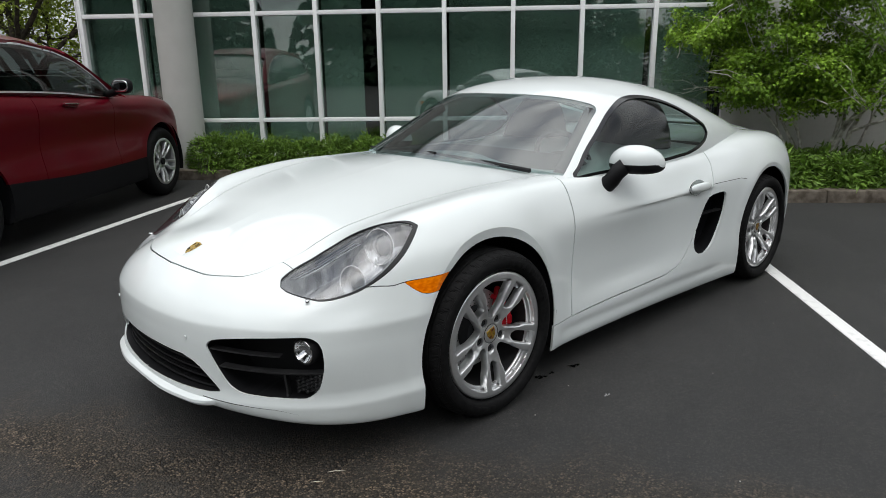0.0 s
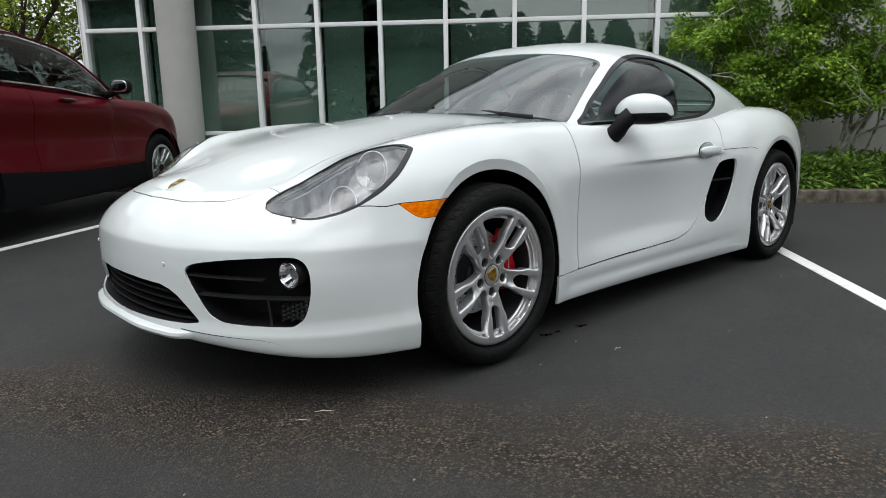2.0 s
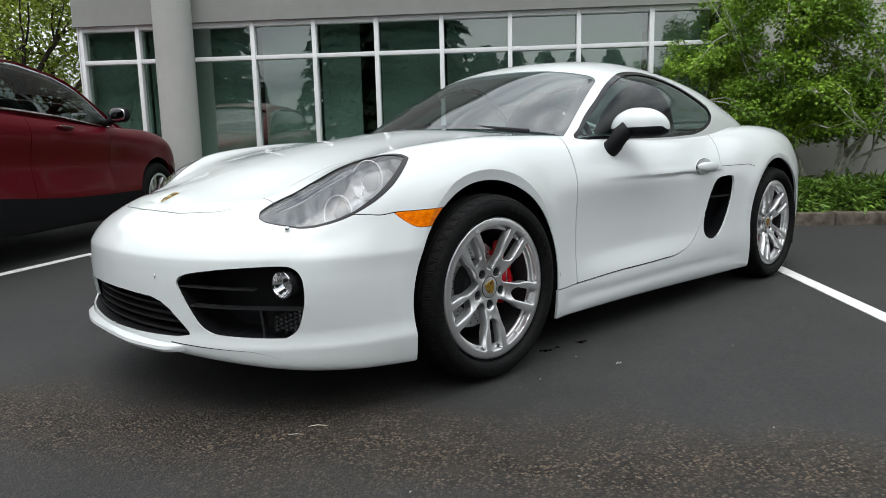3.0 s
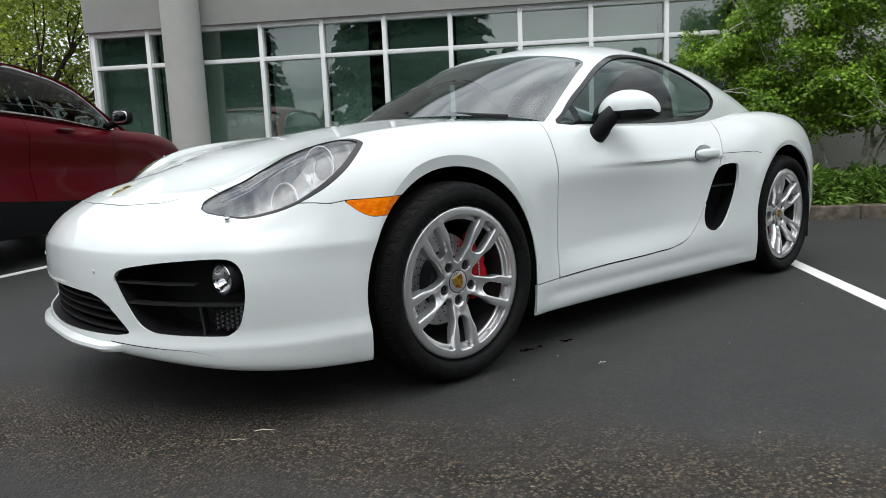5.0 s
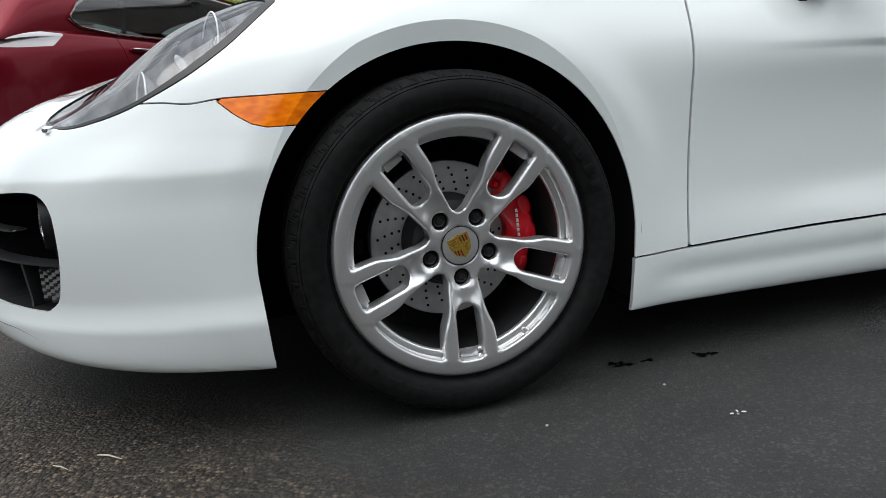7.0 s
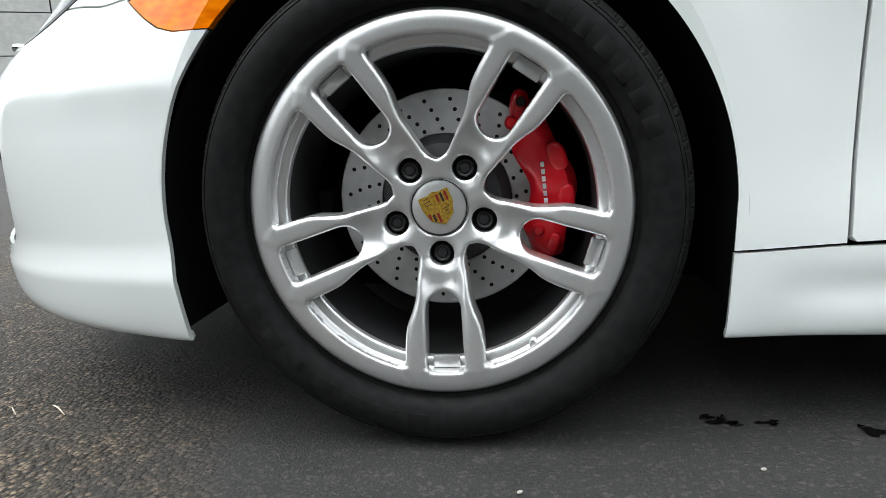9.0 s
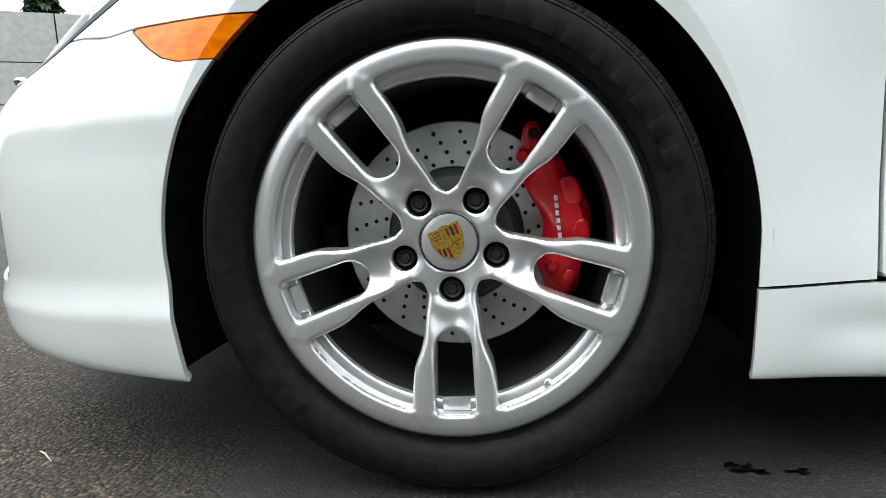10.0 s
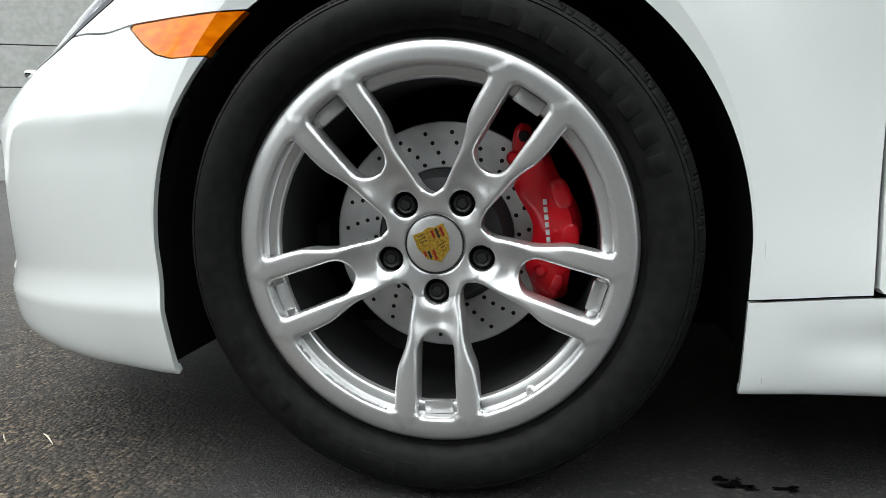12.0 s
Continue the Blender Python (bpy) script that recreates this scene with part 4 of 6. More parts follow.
def rim_face(cell=0.0021):
    n = int(0.53 / cell)
    g = np.linspace(-0.265, 0.265, n)
    p = np.zeros((n, n, 3))
    p[..., 0], p[..., 2] = g[:, None], g[None, :]
    bm = grid_bm(p)
    carve(bm, f_rim, -1)
    rr = 0.0046
    for v in bm.verts:
        x, z = v.co.x, v.co.z
        r, p_, q = spoke_pq(x, z)
        e = min(max(-f_rim(x, 0, z), 0), rr)
        drop = 0.0023 * (1 - e / rr) ** 2
        if 0.2265 < r < 0.25:
            drop = min(drop, 0.0016)
        dish = 0.010 * math.exp(-((p_ - 0.105) / 0.022) ** 2) * max(0, 1 - (q / 0.030) ** 2)
        groove = 0.006 * math.exp(-((math.hypot(p_ - 0.0635, q) - 0.020) / 0.006) ** 2)
        crown = 0.0018 * max(0.0, 1 - max(-f_rim(x, 0, z), 0) / 0.011) ** 2 if 0.07 < r < 0.222 else 0.0
        if r > 0.215:
            # the spokes run out over the flange as raised ribs
            rib = 0.0195 - 0.9 * max(0, r - 0.220)
            drop += 0.0010 * min(max((r - 0.215) / 0.010, 0), 1) * min(max((abs(q - 0.0432) - rib) / 0.011 + 0.5, 0), 1)
        v.co.y = -(face_d(r) - drop - dish - groove * 0.3 - crown)
    rim = [e for e in bm.edges if e.is_boundary]
    out = bmesh.ops.extrude_edge_only(bm, edges=rim)
    for v in [g_ for g_ in out["geom"] if isinstance(g_, bmesh.types.BMVert)]:
        r = math.hypot(v.co.x, v.co.z)
        v.co.y += 0.012 if r > 0.215 else 0.034
    bmesh.ops.recalc_face_normals(bm, faces=bm.faces[:])
    return bm


def tyre_bm(w):
    k = w / 0.235
    side = [(0.246, 0.088), (0.2555, 0.0885), (0.2622, 0.0905), (0.2642, 0.1035), (0.2675, 0.1085), (0.272, 0.1130), (0.284, 0.1170), (0.296, 0.1172), (0.3050, 0.1150), (0.3110, 0.1118),
            (0.3118, 0.1095), (0.3132, 0.1106), (0.3165, 0.1080), (0.3172, 0.1054), (0.3187, 0.1058), (0.3220, 0.0985), (0.3262, 0.090), (0.3298, 0.080)]
    tread = [(0.3318, 0.072), (0.3265, 0.071), (0.3265, 0.061), (0.3332, 0.060), (0.3345, 0.030), (0.3275, 0.029), (0.3275, 0.019), (0.335, 0.018)]
    half = side + tread
    prof = [(r, -d * k) for r, d in half] + [(r, d * k) for r, d in half[::-1]]
    steps = 768
    a = np.linspace(0, 2 * math.pi, steps + 1)
    pr = np.array(prof)
    p = np.zeros((len(pr), steps + 1, 3))
    rad = np.repeat(pr[:, :1], steps + 1, 1)
    dep = np.abs(pr[:, 1]) / k
    # grooves between the shoulder blocks lean back; a short cut halves each block
    for i in np.where((dep > 0.073) & (pr[:, 0] > 0.3175))[0]:
        lean = int(round((dep[i] - 0.080) * 190))
        rad[i, (np.arange(steps + 1) + lean) % 16 == 0] -= 0.0042
        if dep[i] > 0.088:
            rad[i, (np.arange(steps + 1) + 8) % 16 == 0] -= 0.0022
    p[..., 0], p[..., 2], p[..., 1] = rad * np.cos(a), rad * np.sin(a), pr[:, 1:] + 0 * a
    p[..., 2] = np.maximum(p[..., 2], -0.3325)
    bm = grid_bm(p)
    bmesh.ops.recalc_face_normals(bm, faces=bm.faces[:])
    return bm


def raised_mark(at, half, r0, r1, depth):
    """A raised plain block on the sidewall, in place of a letter."""
    a, h = radians(at), radians(half)
    pts = [(r * math.cos(t), r * math.sin(t)) for r, t in ((r0, a - h), (r0, a), (r0, a + h), (r1, a + h), (r1, a), (r1, a - h))]
    return extruded(pts, -depth, -depth + 0.006, 0.0006)


# flat black dots on the brake disc, coloured as the shade inside drilled holes
def disc_holes():
    bms = []
    for k in range(24):
        for j, (r, da) in enumerate(((0.103, 0), (0.117, 3.2), (0.131, 6.4), (0.145, 9.6))):
            a = radians(k * 15 + da)
            b = bmesh.new()
            bmesh.ops.create_circle(b, cap_ends=True, segments=8, radius=0.0031)
            turned(b, Matrix.Translation((r * math.cos(a), 0, r * math.sin(a))) @ Matrix.Rotation(radians(90), 4, "X"))
            bms.append(b)
    return joined(*bms)


def caliper_bm():
    """Four-piston caliper body: a curved block with bulges along its outer edge."""
    ang = np.linspace(radians(-31), radians(51), 46)
    out = []
    for i, a in enumerate(ang):
        t = i / 45
        ro = 0.184 + 0.0055 * math.cos(4 * math.pi * (t - 0.5)) - 0.026 * max(0, 0.10 - t) / 0.10
        ri = 0.121 + 0.024 * max(0, 0.16 - t) / 0.16 + 0.030 * max(0, t - 0.84) / 0.16 + 0.003 * math.cos(4 * math.pi * (t - 0.5))
        out.append((ri, ro, a))
    levels = ((0.0, 0.0), (0.028, 0.0), (0.036, 0.22), (0.0385, 0.5), (0.036, 0.80), (0.024, 1.0), (0.0, 1.0))
    p = np.zeros((46, 7, 3))
    for i, (ri, ro, a) in enumerate(out):
        t = i / 45
        swell = 0.006 * (0.5 + 0.5 * math.cos(4 * math.pi * (t - 0.5)))
        end = 1 - 0.5 * max(0, abs(t - 0.5) - 0.42) / 0.08
        for j, (d, w) in enumerate(levels):
            r = ri + (ro - ri) * w
            p[i, j] = (r * math.cos(a), -(d * end + (swell if 1 < j < 5 else 0)), r * math.sin(a))
    bm = grid_bm(p)
    bmesh.ops.holes_fill(bm, edges=[e for e in bm.edges if e.is_boundary], sides=0)
    bmesh.ops.recalc_face_normals(bm, faces=bm.faces[:])
    return bm


M_HAT = material("disc_hat", (0.045, 0.045, 0.048), 0.6, metal=0.4)
# near-black barrel: brake dust, plus the shade inside the rim put into its colour
M_BARREL = material("dusty_shaded_barrel", (0.016, 0.016, 0.017), 0.6)
M_HOLE = material("hole_shade", (0.01, 0.01, 0.01), 0.9)
M_MARK = material("white_mark", (0.7, 0.7, 0.7), 0.4)
M_BOLT = material("black_bolt", (0.012, 0.012, 0.013), 0.38)
M_ENAMEL = material("red_enamel", (0.19, 0.008, 0.010), 0.3)


def make_wheel(width, depth):
    """One wheel at the origin, its face towards -y; depth: how far its face lies beyond the tyre's middle."""
    w = new("wheel")
    w.parent = car
    k = width / 0.235
    part("tyre", tyre_bm(width), M_RUBBER, w, "black low-profile tyre with worn tread", sharp=28)
    o = -(k - 1) * 0.105
    part("rim", shifted(rim_face(), (0, o, 0)), M_ALLOY, w, "silver five double-spoke alloy rim", sharp=48)
    ledge = bm_lathe([(0.2250, -0.092), (0.2245, -0.0785), (0.2235, -0.0770), (0.2130, -0.0760), (0.2105, -0.0735), (0.2095, -0.066)], 128, "y")
    part("rim_flange", shifted(ledge, (0, o, 0)), M_ALLOY, w)
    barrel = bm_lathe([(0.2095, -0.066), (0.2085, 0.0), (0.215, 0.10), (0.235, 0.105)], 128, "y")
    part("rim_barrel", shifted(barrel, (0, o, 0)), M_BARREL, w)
    for j in range(5):
        a0 = radians(-90 + 72 * j)
        plate = bm_box(0.205, 0.2235, -0.082, -0.074, -0.019, 0.019, 0.002)
        part("rim_ledge", shifted(turned(plate, Matrix.Rotation(-a0, 4, "Y")), (0, o, 0)), M_ALLOY, w)
        cx, cz = 0.0635 * math.cos(a0), 0.0635 * math.sin(a0)
        cup = bm_lathe([(0.0178, -0.064), (0.0172, -0.052), (0.013, -0.048), (0.0, -0.048)], 28, "y")
        head = bm_lathe([(0.0, -0.0625), (0.006, -0.0625), (0.0072, -0.059), (0.0105, -0.0605), (0.0125, -0.058), (0.0130, -0.045)], 28, "y")
        part("bolt", shifted(joined(cup, head), (cx, o, cz)), M_BOLT, w)
    cap_b = bm_lathe([(0.0, -0.0685), (0.030, -0.0680), (0.0365, -0.0665), (0.0378, -0.064), (0.0378, -0.055)], 48, "y")
    part("centre_cap", shifted(cap_b, (0, o, 0)), M_ALLOY, w)
    shield = [(-0.0245, 0.024), (-0.009, 0.0235), (0.0, 0.0265), (0.009, 0.0235), (0.0245, 0.024), (0.0250, 0.004), (0.018, -0.016), (0.0, -0.028), (-0.018, -0.016), (-0.0250, 0.004)]
    seat = Matrix.Translation((0, o + 0.015, 0)) @ Matrix.Rotation(radians(-21), 4, "Y") @ Matrix.Diagonal((0.88, 1, 0.88, 1))
    part("cap_shield", turned(extruded(shield, -0.0852, -0.0830), seat), M_GOLD, w, "gold enamel shield on the centre cap")
    bar = lambda x, z0, z1: extruded([(x - 0.0017, z0), (x + 0.0017, z0), (x + 0.0017, z1), (x - 0.0017, z1)], -0.0857, -0.085)
    upper, lower = ((0.0045, 0.008, 0.0205), (0.0115, 0.006, 0.021), (0.0185, 0.006, 0.021)), ((-0.0045, -0.0225, -0.007), (-0.0115, -0.018, -0.006), (-0.0175, -0.0125, -0.004))
    for j, row in enumerate(upper + lower):
        part("shield_stripe", turned(bar(*row), seat), M_ENAMEL if j % 3 != 1 else M_BOLT, w)
    for j in range(3):
        for x0, x1, z0 in ((-0.0185, -0.0075, 0.0185 - 0.005 * j), (0.0075, 0.0175 - 0.003 * j, -0.004 - 0.005 * j)):
            line = extruded([(x0, z0), (x1, z0 + 0.001), (x1, z0 + 0.002), (x0, z0 + 0.001)], -0.0856, -0.085)
            part("shield_line", turned(line, seat), M_BOLT, w)
    inner_s = extruded([(-0.007, 0.008), (0.0, 0.010), (0.007, 0.008), (0.007, 0.0), (0.0, -0.009), (-0.007, 0.0)], -0.0864, -0.085)
    part("shield_centre", turned(inner_s, seat), M_GOLD, w)
    ring = bm_lathe([(0.0376, -0.065), (0.0376, -0.0672), (0.0386, -0.0672), (0.0386, -0.065)], 64, "y", True)
    part("cap_gap", shifted(ring, (0, o, 0)), M_BOLT, w)
    part("disc", bm_lathe([(0.095, 0.023), (0.097, 0.020), (0.1585, 0.020), (0.160, 0.0215), (0.160, 0.048), (0.097, 0.048)], 96, "y"), M_DISC, w, "cross-drilled steel brake disc")
    tagged(part("drill_hole_dot", shifted(disc_holes(), (0, 0.0195, 0)), M_HOLE, w), kind="stuff")
    part("disc_hat", bm_lathe([(0.0, -0.025), (0.075, -0.025), (0.084, -0.021), (0.088, 0.0), (0.096, 0.021)], 64, "y"), M_HAT, w)
    grip = Matrix.Rotation(radians(3.5), 4, "Y")
    part("caliper", turned(shifted(caliper_bm(), (0, 0.026, 0)), grip), M_RED, w, "red four-piston brake caliper")
    for a0, rd, size in ((23, 0.171, 0.021), (3, 0.172, 0.021), (-19, 0.166, 0.014)):
        dome = bm_blob(0, 0, 0, size * 0.62, 0.0060, size, 2.6, 24, 14)
        part("piston_dome", turned(dome, grip @ Matrix.Rotation(-radians(a0), 4, "Y") @ Matrix.Translation((rd, -0.0125, 0))), M_RED, w)
    for j in range(7):
        block = bm_box(-0.0026, 0.0026, -0.0010, 0.0010, -0.0036, 0.0036, 0.0004)
        part("caliper_mark", turned(block, grip @ Matrix.Translation((0.1375 + 0.0080 * j / 6, -0.0200, 0.056 - 0.060 * j / 6)) @ Matrix.Rotation(radians(-8), 4, "Y")), M_MARK, w)
    for bx, bz in ((0.133, -0.046), (0.100, 0.106)):
        bolt = bm_lathe([(0.0, -0.018), (0.0055, -0.018), (0.008, -0.015), (0.0095, -0.013), (0.0105, 0.02)], 20, "y")
        part("caliper_bolt", shifted(bolt, (bx, 0, bz)), M_RED, w)
    part("caliper_lug", turned(bm_blob(0, 0, 0, 0.013, 0.012, 0.024, 2.6, 18, 12), pose(0.111, 0.004, 0.128, 0, 8, 0)), M_RED, w)
    part("bleed_screw", shifted(bm_lathe([(0.0, -0.014), (0.0055, -0.014), (0.0075, -0.009), (0.0075, 0.004)], 14, "y"), (0.1145, 0.0, 0.134)), M_BOLT, w)
    part("hub_carrier", bm_box(-0.196, -0.172, 0.02, 0.06, -0.012, 0.022, 0.006), M_LINER, w)
    part("dust_shield", bm_lathe([(0.0, 0.085), (0.17, 0.085), (0.172, 0.09)], 48, "y"), M_LINER, w)
    part("valve", turned(joined(bm_lathe([(0.0, -0.020), (0.0048, -0.020), (0.0062, -0.016), (0.0062, 0.01)], 14, "y"), bm_lathe([(0.0075, 0.010), (0.0085, 0.004), (0.0055, 0.002)], 14, "y")), Matrix.Translation((0.121, -0.072 + o, -0.189))), M_ALLOY, w)
    for first, last, count, r0, r1 in ((77, 19, 9, 0.277, 0.299), (262, 206, 7, 0.280, 0.297)):
        for j in range(count):
            mark = raised_mark(first + (last - first) * j / (count - 1), (0.30, 0.38, 0.38, 0.36, 0.22, 0.33, 0.30, 0.34, 0.34)[j] * abs(last - first) / (count - 1), r0, r1, 0.11728)
            part("sidewall_mark", shifted(mark, (0, -(k - 1) * 0.1175, 0)), M_RUBBER, w)
    return w


w_front = make_wheel(0.235, 0.0)
w_front.matrix_basis = pose(FRONT, -0.763, HUB)
copy_thing(w_front, pose(FRONT, 0.763, HUB, 0, 0, 180))
w_rear = make_wheel(0.265, 0.0)
w_rear.matrix_basis = pose(REAR, -0.750, HUB, 0, 20, 0)
copy_thing(w_rear, pose(REAR, 0.750, HUB, 0, 0, 180))

# ---- the place: car park beside an office building ----
WALL_A = radians(-47.5)
WU = Vector((math.cos(WALL_A), math.sin(WALL_A), 0))
WN = Vector((WU.y, -WU.x, 0))
W0 = Vector((4.2025, 3.8509, 0))
# building frame: x along the facade, y out of it towards the car park
BM = Matrix(((WU.x, WN.x, 0, W0.x), (WU.y, WN.y, 0, W0.y), (0, 0, 1, 0), (0, 0, 0, 1)))


def at_wall(u, n, z=0.0):
    return BM @ Vector((u, n, z))


def placed(bm):
    """From building coordinates to the world."""
    bmesh.ops.transform(bm, matrix=BM, verts=bm.verts[:])
    bmesh.ops.recalc_face_normals(bm, faces=bm.faces[:])
    return bm


def wall_box(u0, u1, n0, n1, z0, z1, bevel=0.0):
    return placed(bm_box(u0, u1, n0, n1, z0, z1, bevel))


def asphalt():
    """Dark sealed bays, older coarse driveway beyond their open ends."""
    m = bpy.data.materials.new("asphalt")
    m.use_nodes = True
    n, l = m.node_tree.nodes, m.node_tree.links
    b = n["Principled BSDF"]
    geo = n.new("ShaderNodeNewGeometry")

    def tex(scale, detail=6, rough=0.6):
        t = n.new("ShaderNodeTexNoise")
        t.inputs["Scale"].default_value, t.inputs["Detail"].default_value, t.inputs["Roughness"].default_value = scale, detail, rough
        l.new(geo.outputs["Position"], t.inputs["Vector"])
        return t

    def ramp(src, p0, c0, p1, c1):
        r = n.new("ShaderNodeValToRGB")
        r.color_ramp.elements[0].position, r.color_ramp.elements[0].color = p0, (*c0, 1)
        r.color_ramp.elements[1].position, r.color_ramp.elements[1].color = p1, (*c1, 1)
        l.new(src, r.inputs["Fac"])
        return r.outputs["Color"]

    def mix(fac, a, c, mode="MIX"):
        x = n.new("ShaderNodeMixRGB")
        x.blend_type = mode
        for i, v in enumerate((fac, a, c)):
            if hasattr(v, "is_linked"):
                l.new(v, x.inputs[i])
            else:
                x.inputs[i].default_value = v
        return x.outputs["Color"]

    def calc(op, a, c=None):
        x = n.new("ShaderNodeMath")
        x.operation = op
        for i, v in enumerate((a, c)):
            if v is None:
                continue
            if hasattr(v, "is_linked"):
                l.new(v, x.inputs[i])
            else:
                x.inputs[i].default_value = v
        return x.outputs["Value"]

    dot = n.new("ShaderNodeVectorMath")
    dot.operation = "DOT_PRODUCT"
    axis = WN + WU * -0.13
    dot.inputs[1].default_value = tuple(axis)
    l.new(geo.outputs["Position"], dot.inputs[0])
    wob = tex(1.6, 5, 0.65)
    edge = calc("ADD", dot.outputs["Value"], calc("MULTIPLY", calc("SUBTRACT", wob.outputs["Fac"], 0.5), 0.9))
    mr = n.new("ShaderNodeMapRange")
    base = axis.dot(W0)
    mr.inputs["From Min"].default_value, mr.inputs["From Max"].default_value = base + 6.38, base + 6.75
    l.new(edge, mr.inputs["Value"])
    fall = n.new("ShaderNodeMapRange")
    fall.inputs["From Min"].default_value, fall.inputs["From Max"].default_value = base + 6.82, base + 7.14
    fall.inputs["To Min"].default_value, fall.inputs["To Max"].default_value = 1.0, 0.12
    l.new(edge, fall.inputs["Value"])
    old = calc("MULTIPLY", mr.outputs["Result"], fall.outputs["Result"])
    # aggregate: stones of the coarse asphalt
    vor = n.new("ShaderNodeTexVoronoi")
    vor.inputs["Scale"].default_value = 128
    l.new(geo.outputs["Position"], vor.inputs["Vector"])
    vor2 = n.new("ShaderNodeTexVoronoi")
    vor2.inputs["Scale"].default_value = 190
    l.new(geo.outputs["Position"], vor2.inputs["Vector"])
    big, mid_n, fine = tex(0.55, 4), tex(7, 6, 0.7), tex(240, 3, 0.7)
    sep = n.new("ShaderNodeSeparateColor")
    l.new(vor.outputs["Color"], sep.inputs["Color"])
    stone = ramp(sep.outputs["Red"], 0.50, (0.034, 0.028, 0.021), 1.0, (0.33, 0.255, 0.18))
    gap = ramp(vor.outputs["Distance"], 0.30, (1, 1, 1), 0.75, (0.25, 0.25, 0.25))
    coarse = mix(1.0, stone, gap, "MULTIPLY")
    patchy = ramp(tex(9.0, 7, 0.75).outputs["Fac"], 0.36, (0.10, 0.10, 0.10), 0.58, (1, 1, 1))
    smooth = ramp(fine.outputs["Fac"], 0.32, (0.0208, 0.0212, 0.0216), 0.72, (0.0505, 0.0503, 0.0496))
    smooth = mix(1.0, smooth, ramp(mid_n.outputs["Fac"], 0.35, (0.78, 0.78, 0.79), 0.68, (1.1, 1.1, 1.1)), "MULTIPLY")
    sep2 = n.new("ShaderNodeSeparateColor")
    l.new(vor2.outputs["Color"], sep2.inputs["Color"])
    smooth = mix(1.0, smooth, ramp(sep2.outputs["Red"], 0.72, (0.94, 0.94, 0.94), 1.0, (2.1, 2.0, 1.85)), "MULTIPLY")
    dusty = mix(1.0, smooth, (1.52, 1.26, 0.97, 1), "MULTIPLY")
    col = mix(old, smooth, mix(patchy, dusty, coarse))
    col = mix(1.0, col, ramp(big.outputs["Fac"], 0.35, (0.78, 0.78, 0.78), 0.68, (1.12, 1.11, 1.09)), "MULTIPLY")
    l.new(col, b.inputs["Base Color"])
    b.inputs["Specular IOR Level"].default_value = 0.38
    rg = n.new("ShaderNodeMapRange")
    rg.inputs["To Min"].default_value, rg.inputs["To Max"].default_value = 0.5, 0.85
    l.new(mid_n.outputs["Fac"], rg.inputs["Value"])
    l.new(rg.outputs["Result"], b.inputs["Roughness"])
    h = calc("ADD", calc("MULTIPLY", calc("MULTIPLY", vor.outputs["Distance"], -1.6), calc("ADD", calc("MULTIPLY", old, 0.9), 0.1)), calc("MULTIPLY", fine.outputs["Fac"], 0.7))
    bp = n.new("ShaderNodeBump")
    bp.inputs["Strength"].default_value, bp.inputs["Distance"].default_value = 1.0, 0.009
    l.new(h, bp.inputs["Height"])
    l.new(bp.outputs["Normal"], b.inputs["Normal"])
    return m


M_ASPH = asphalt()
M_LINE = grain(material("road_paint", (0.7, 0.7, 0.68), 0.7), 14, (0.55, 0.55, 0.54), (0.74, 0.74, 0.72), low=0.28, high=0.46, bump=0.001)
M_KERB = grain(material("worn_kerb_concrete", (0.2, 0.18, 0.15), 0.9), 14, (0.080, 0.063, 0.045), (0.19, 0.162, 0.13), bump=0.008, big=(2.5, 0.6))
M_SOIL = grain(material("bark_mulch", (0.03, 0.022, 0.016), 0.95), 40, (0.012, 0.009, 0.007), (0.05, 0.035, 0.024), bump=0.02)
M_WALL = grain(material("painted_concrete", (0.62, 0.62, 0.59), 0.8), 22, (0.535, 0.53, 0.50), (0.565, 0.56, 0.53), bump=0.0004, big=(0.9, 0.88), rough=(0.7, 0.9))
M_FASCIA = grain(material("grey_concrete", (0.58, 0.58, 0.55), 0.8), 6, (0.43, 0.435, 0.41), (0.45, 0.455, 0.43), big=(0.7, 0.94))
# concrete above the windows, darkened in colour like a shaded, sloping underside
M_HEAD = grain(material("fascia_shade", (0.3, 0.3, 0.285), 0.8), 5, (0.285, 0.288, 0.272), (0.31, 0.313, 0.296), big=(0.6, 0.92))
M_ALU = grain(material("white_aluminium", (0.72, 0.73, 0.73), 0.4), 6, (0.82, 0.83, 0.83), (0.86, 0.87, 0.87), rough=(0.35, 0.5))
M_BLIND = grain(material("window_blind", (0.20, 0.27, 0.245), 0.8), 3, (0.56, 0.66, 0.62), (0.66, 0.76, 0.72), stretch=(1, 1, 0.12), big=(1.1, 0.85))
# near-black insides: the darkness of an unlit room is put into the colour
M_DARK = material("unlit_interior", (0.012, 0.014, 0.014), 0.9)

ground = link("ground", grid_bm(np.array([[(x, y, 0.0) for y in (-600, 600)] for x in (-600, 600)], float)), M_ASPH, False)
tagged(ground, kind="structure")
if ground.data.polygons[0].normal.z < 0:
    ground.data.flip_normals()

# building
def facade(name, bm, mat):
    return tagged(link(name, bm, mat, True, 30), kind="structure")


U_MULL = (-3.885, -2.380, -1.590, -0.798, 0.020, 0.866, 1.705, 2.580)
U_L, U_R, Z_HEAD, Z_TRANSOM, Z_BAR, Z_FOOT = -4.66, 3.42, 2.45, 2.005, 0.690, 0.20
facade("wall_east", wall_box(U_R, 16, -0.35, 0.0, -0.1, 5.2), M_WALL)
facade("wall_head", wall_box(-4.70, U_R, -0.35, 0.03, Z_HEAD, 5.2), M_HEAD)
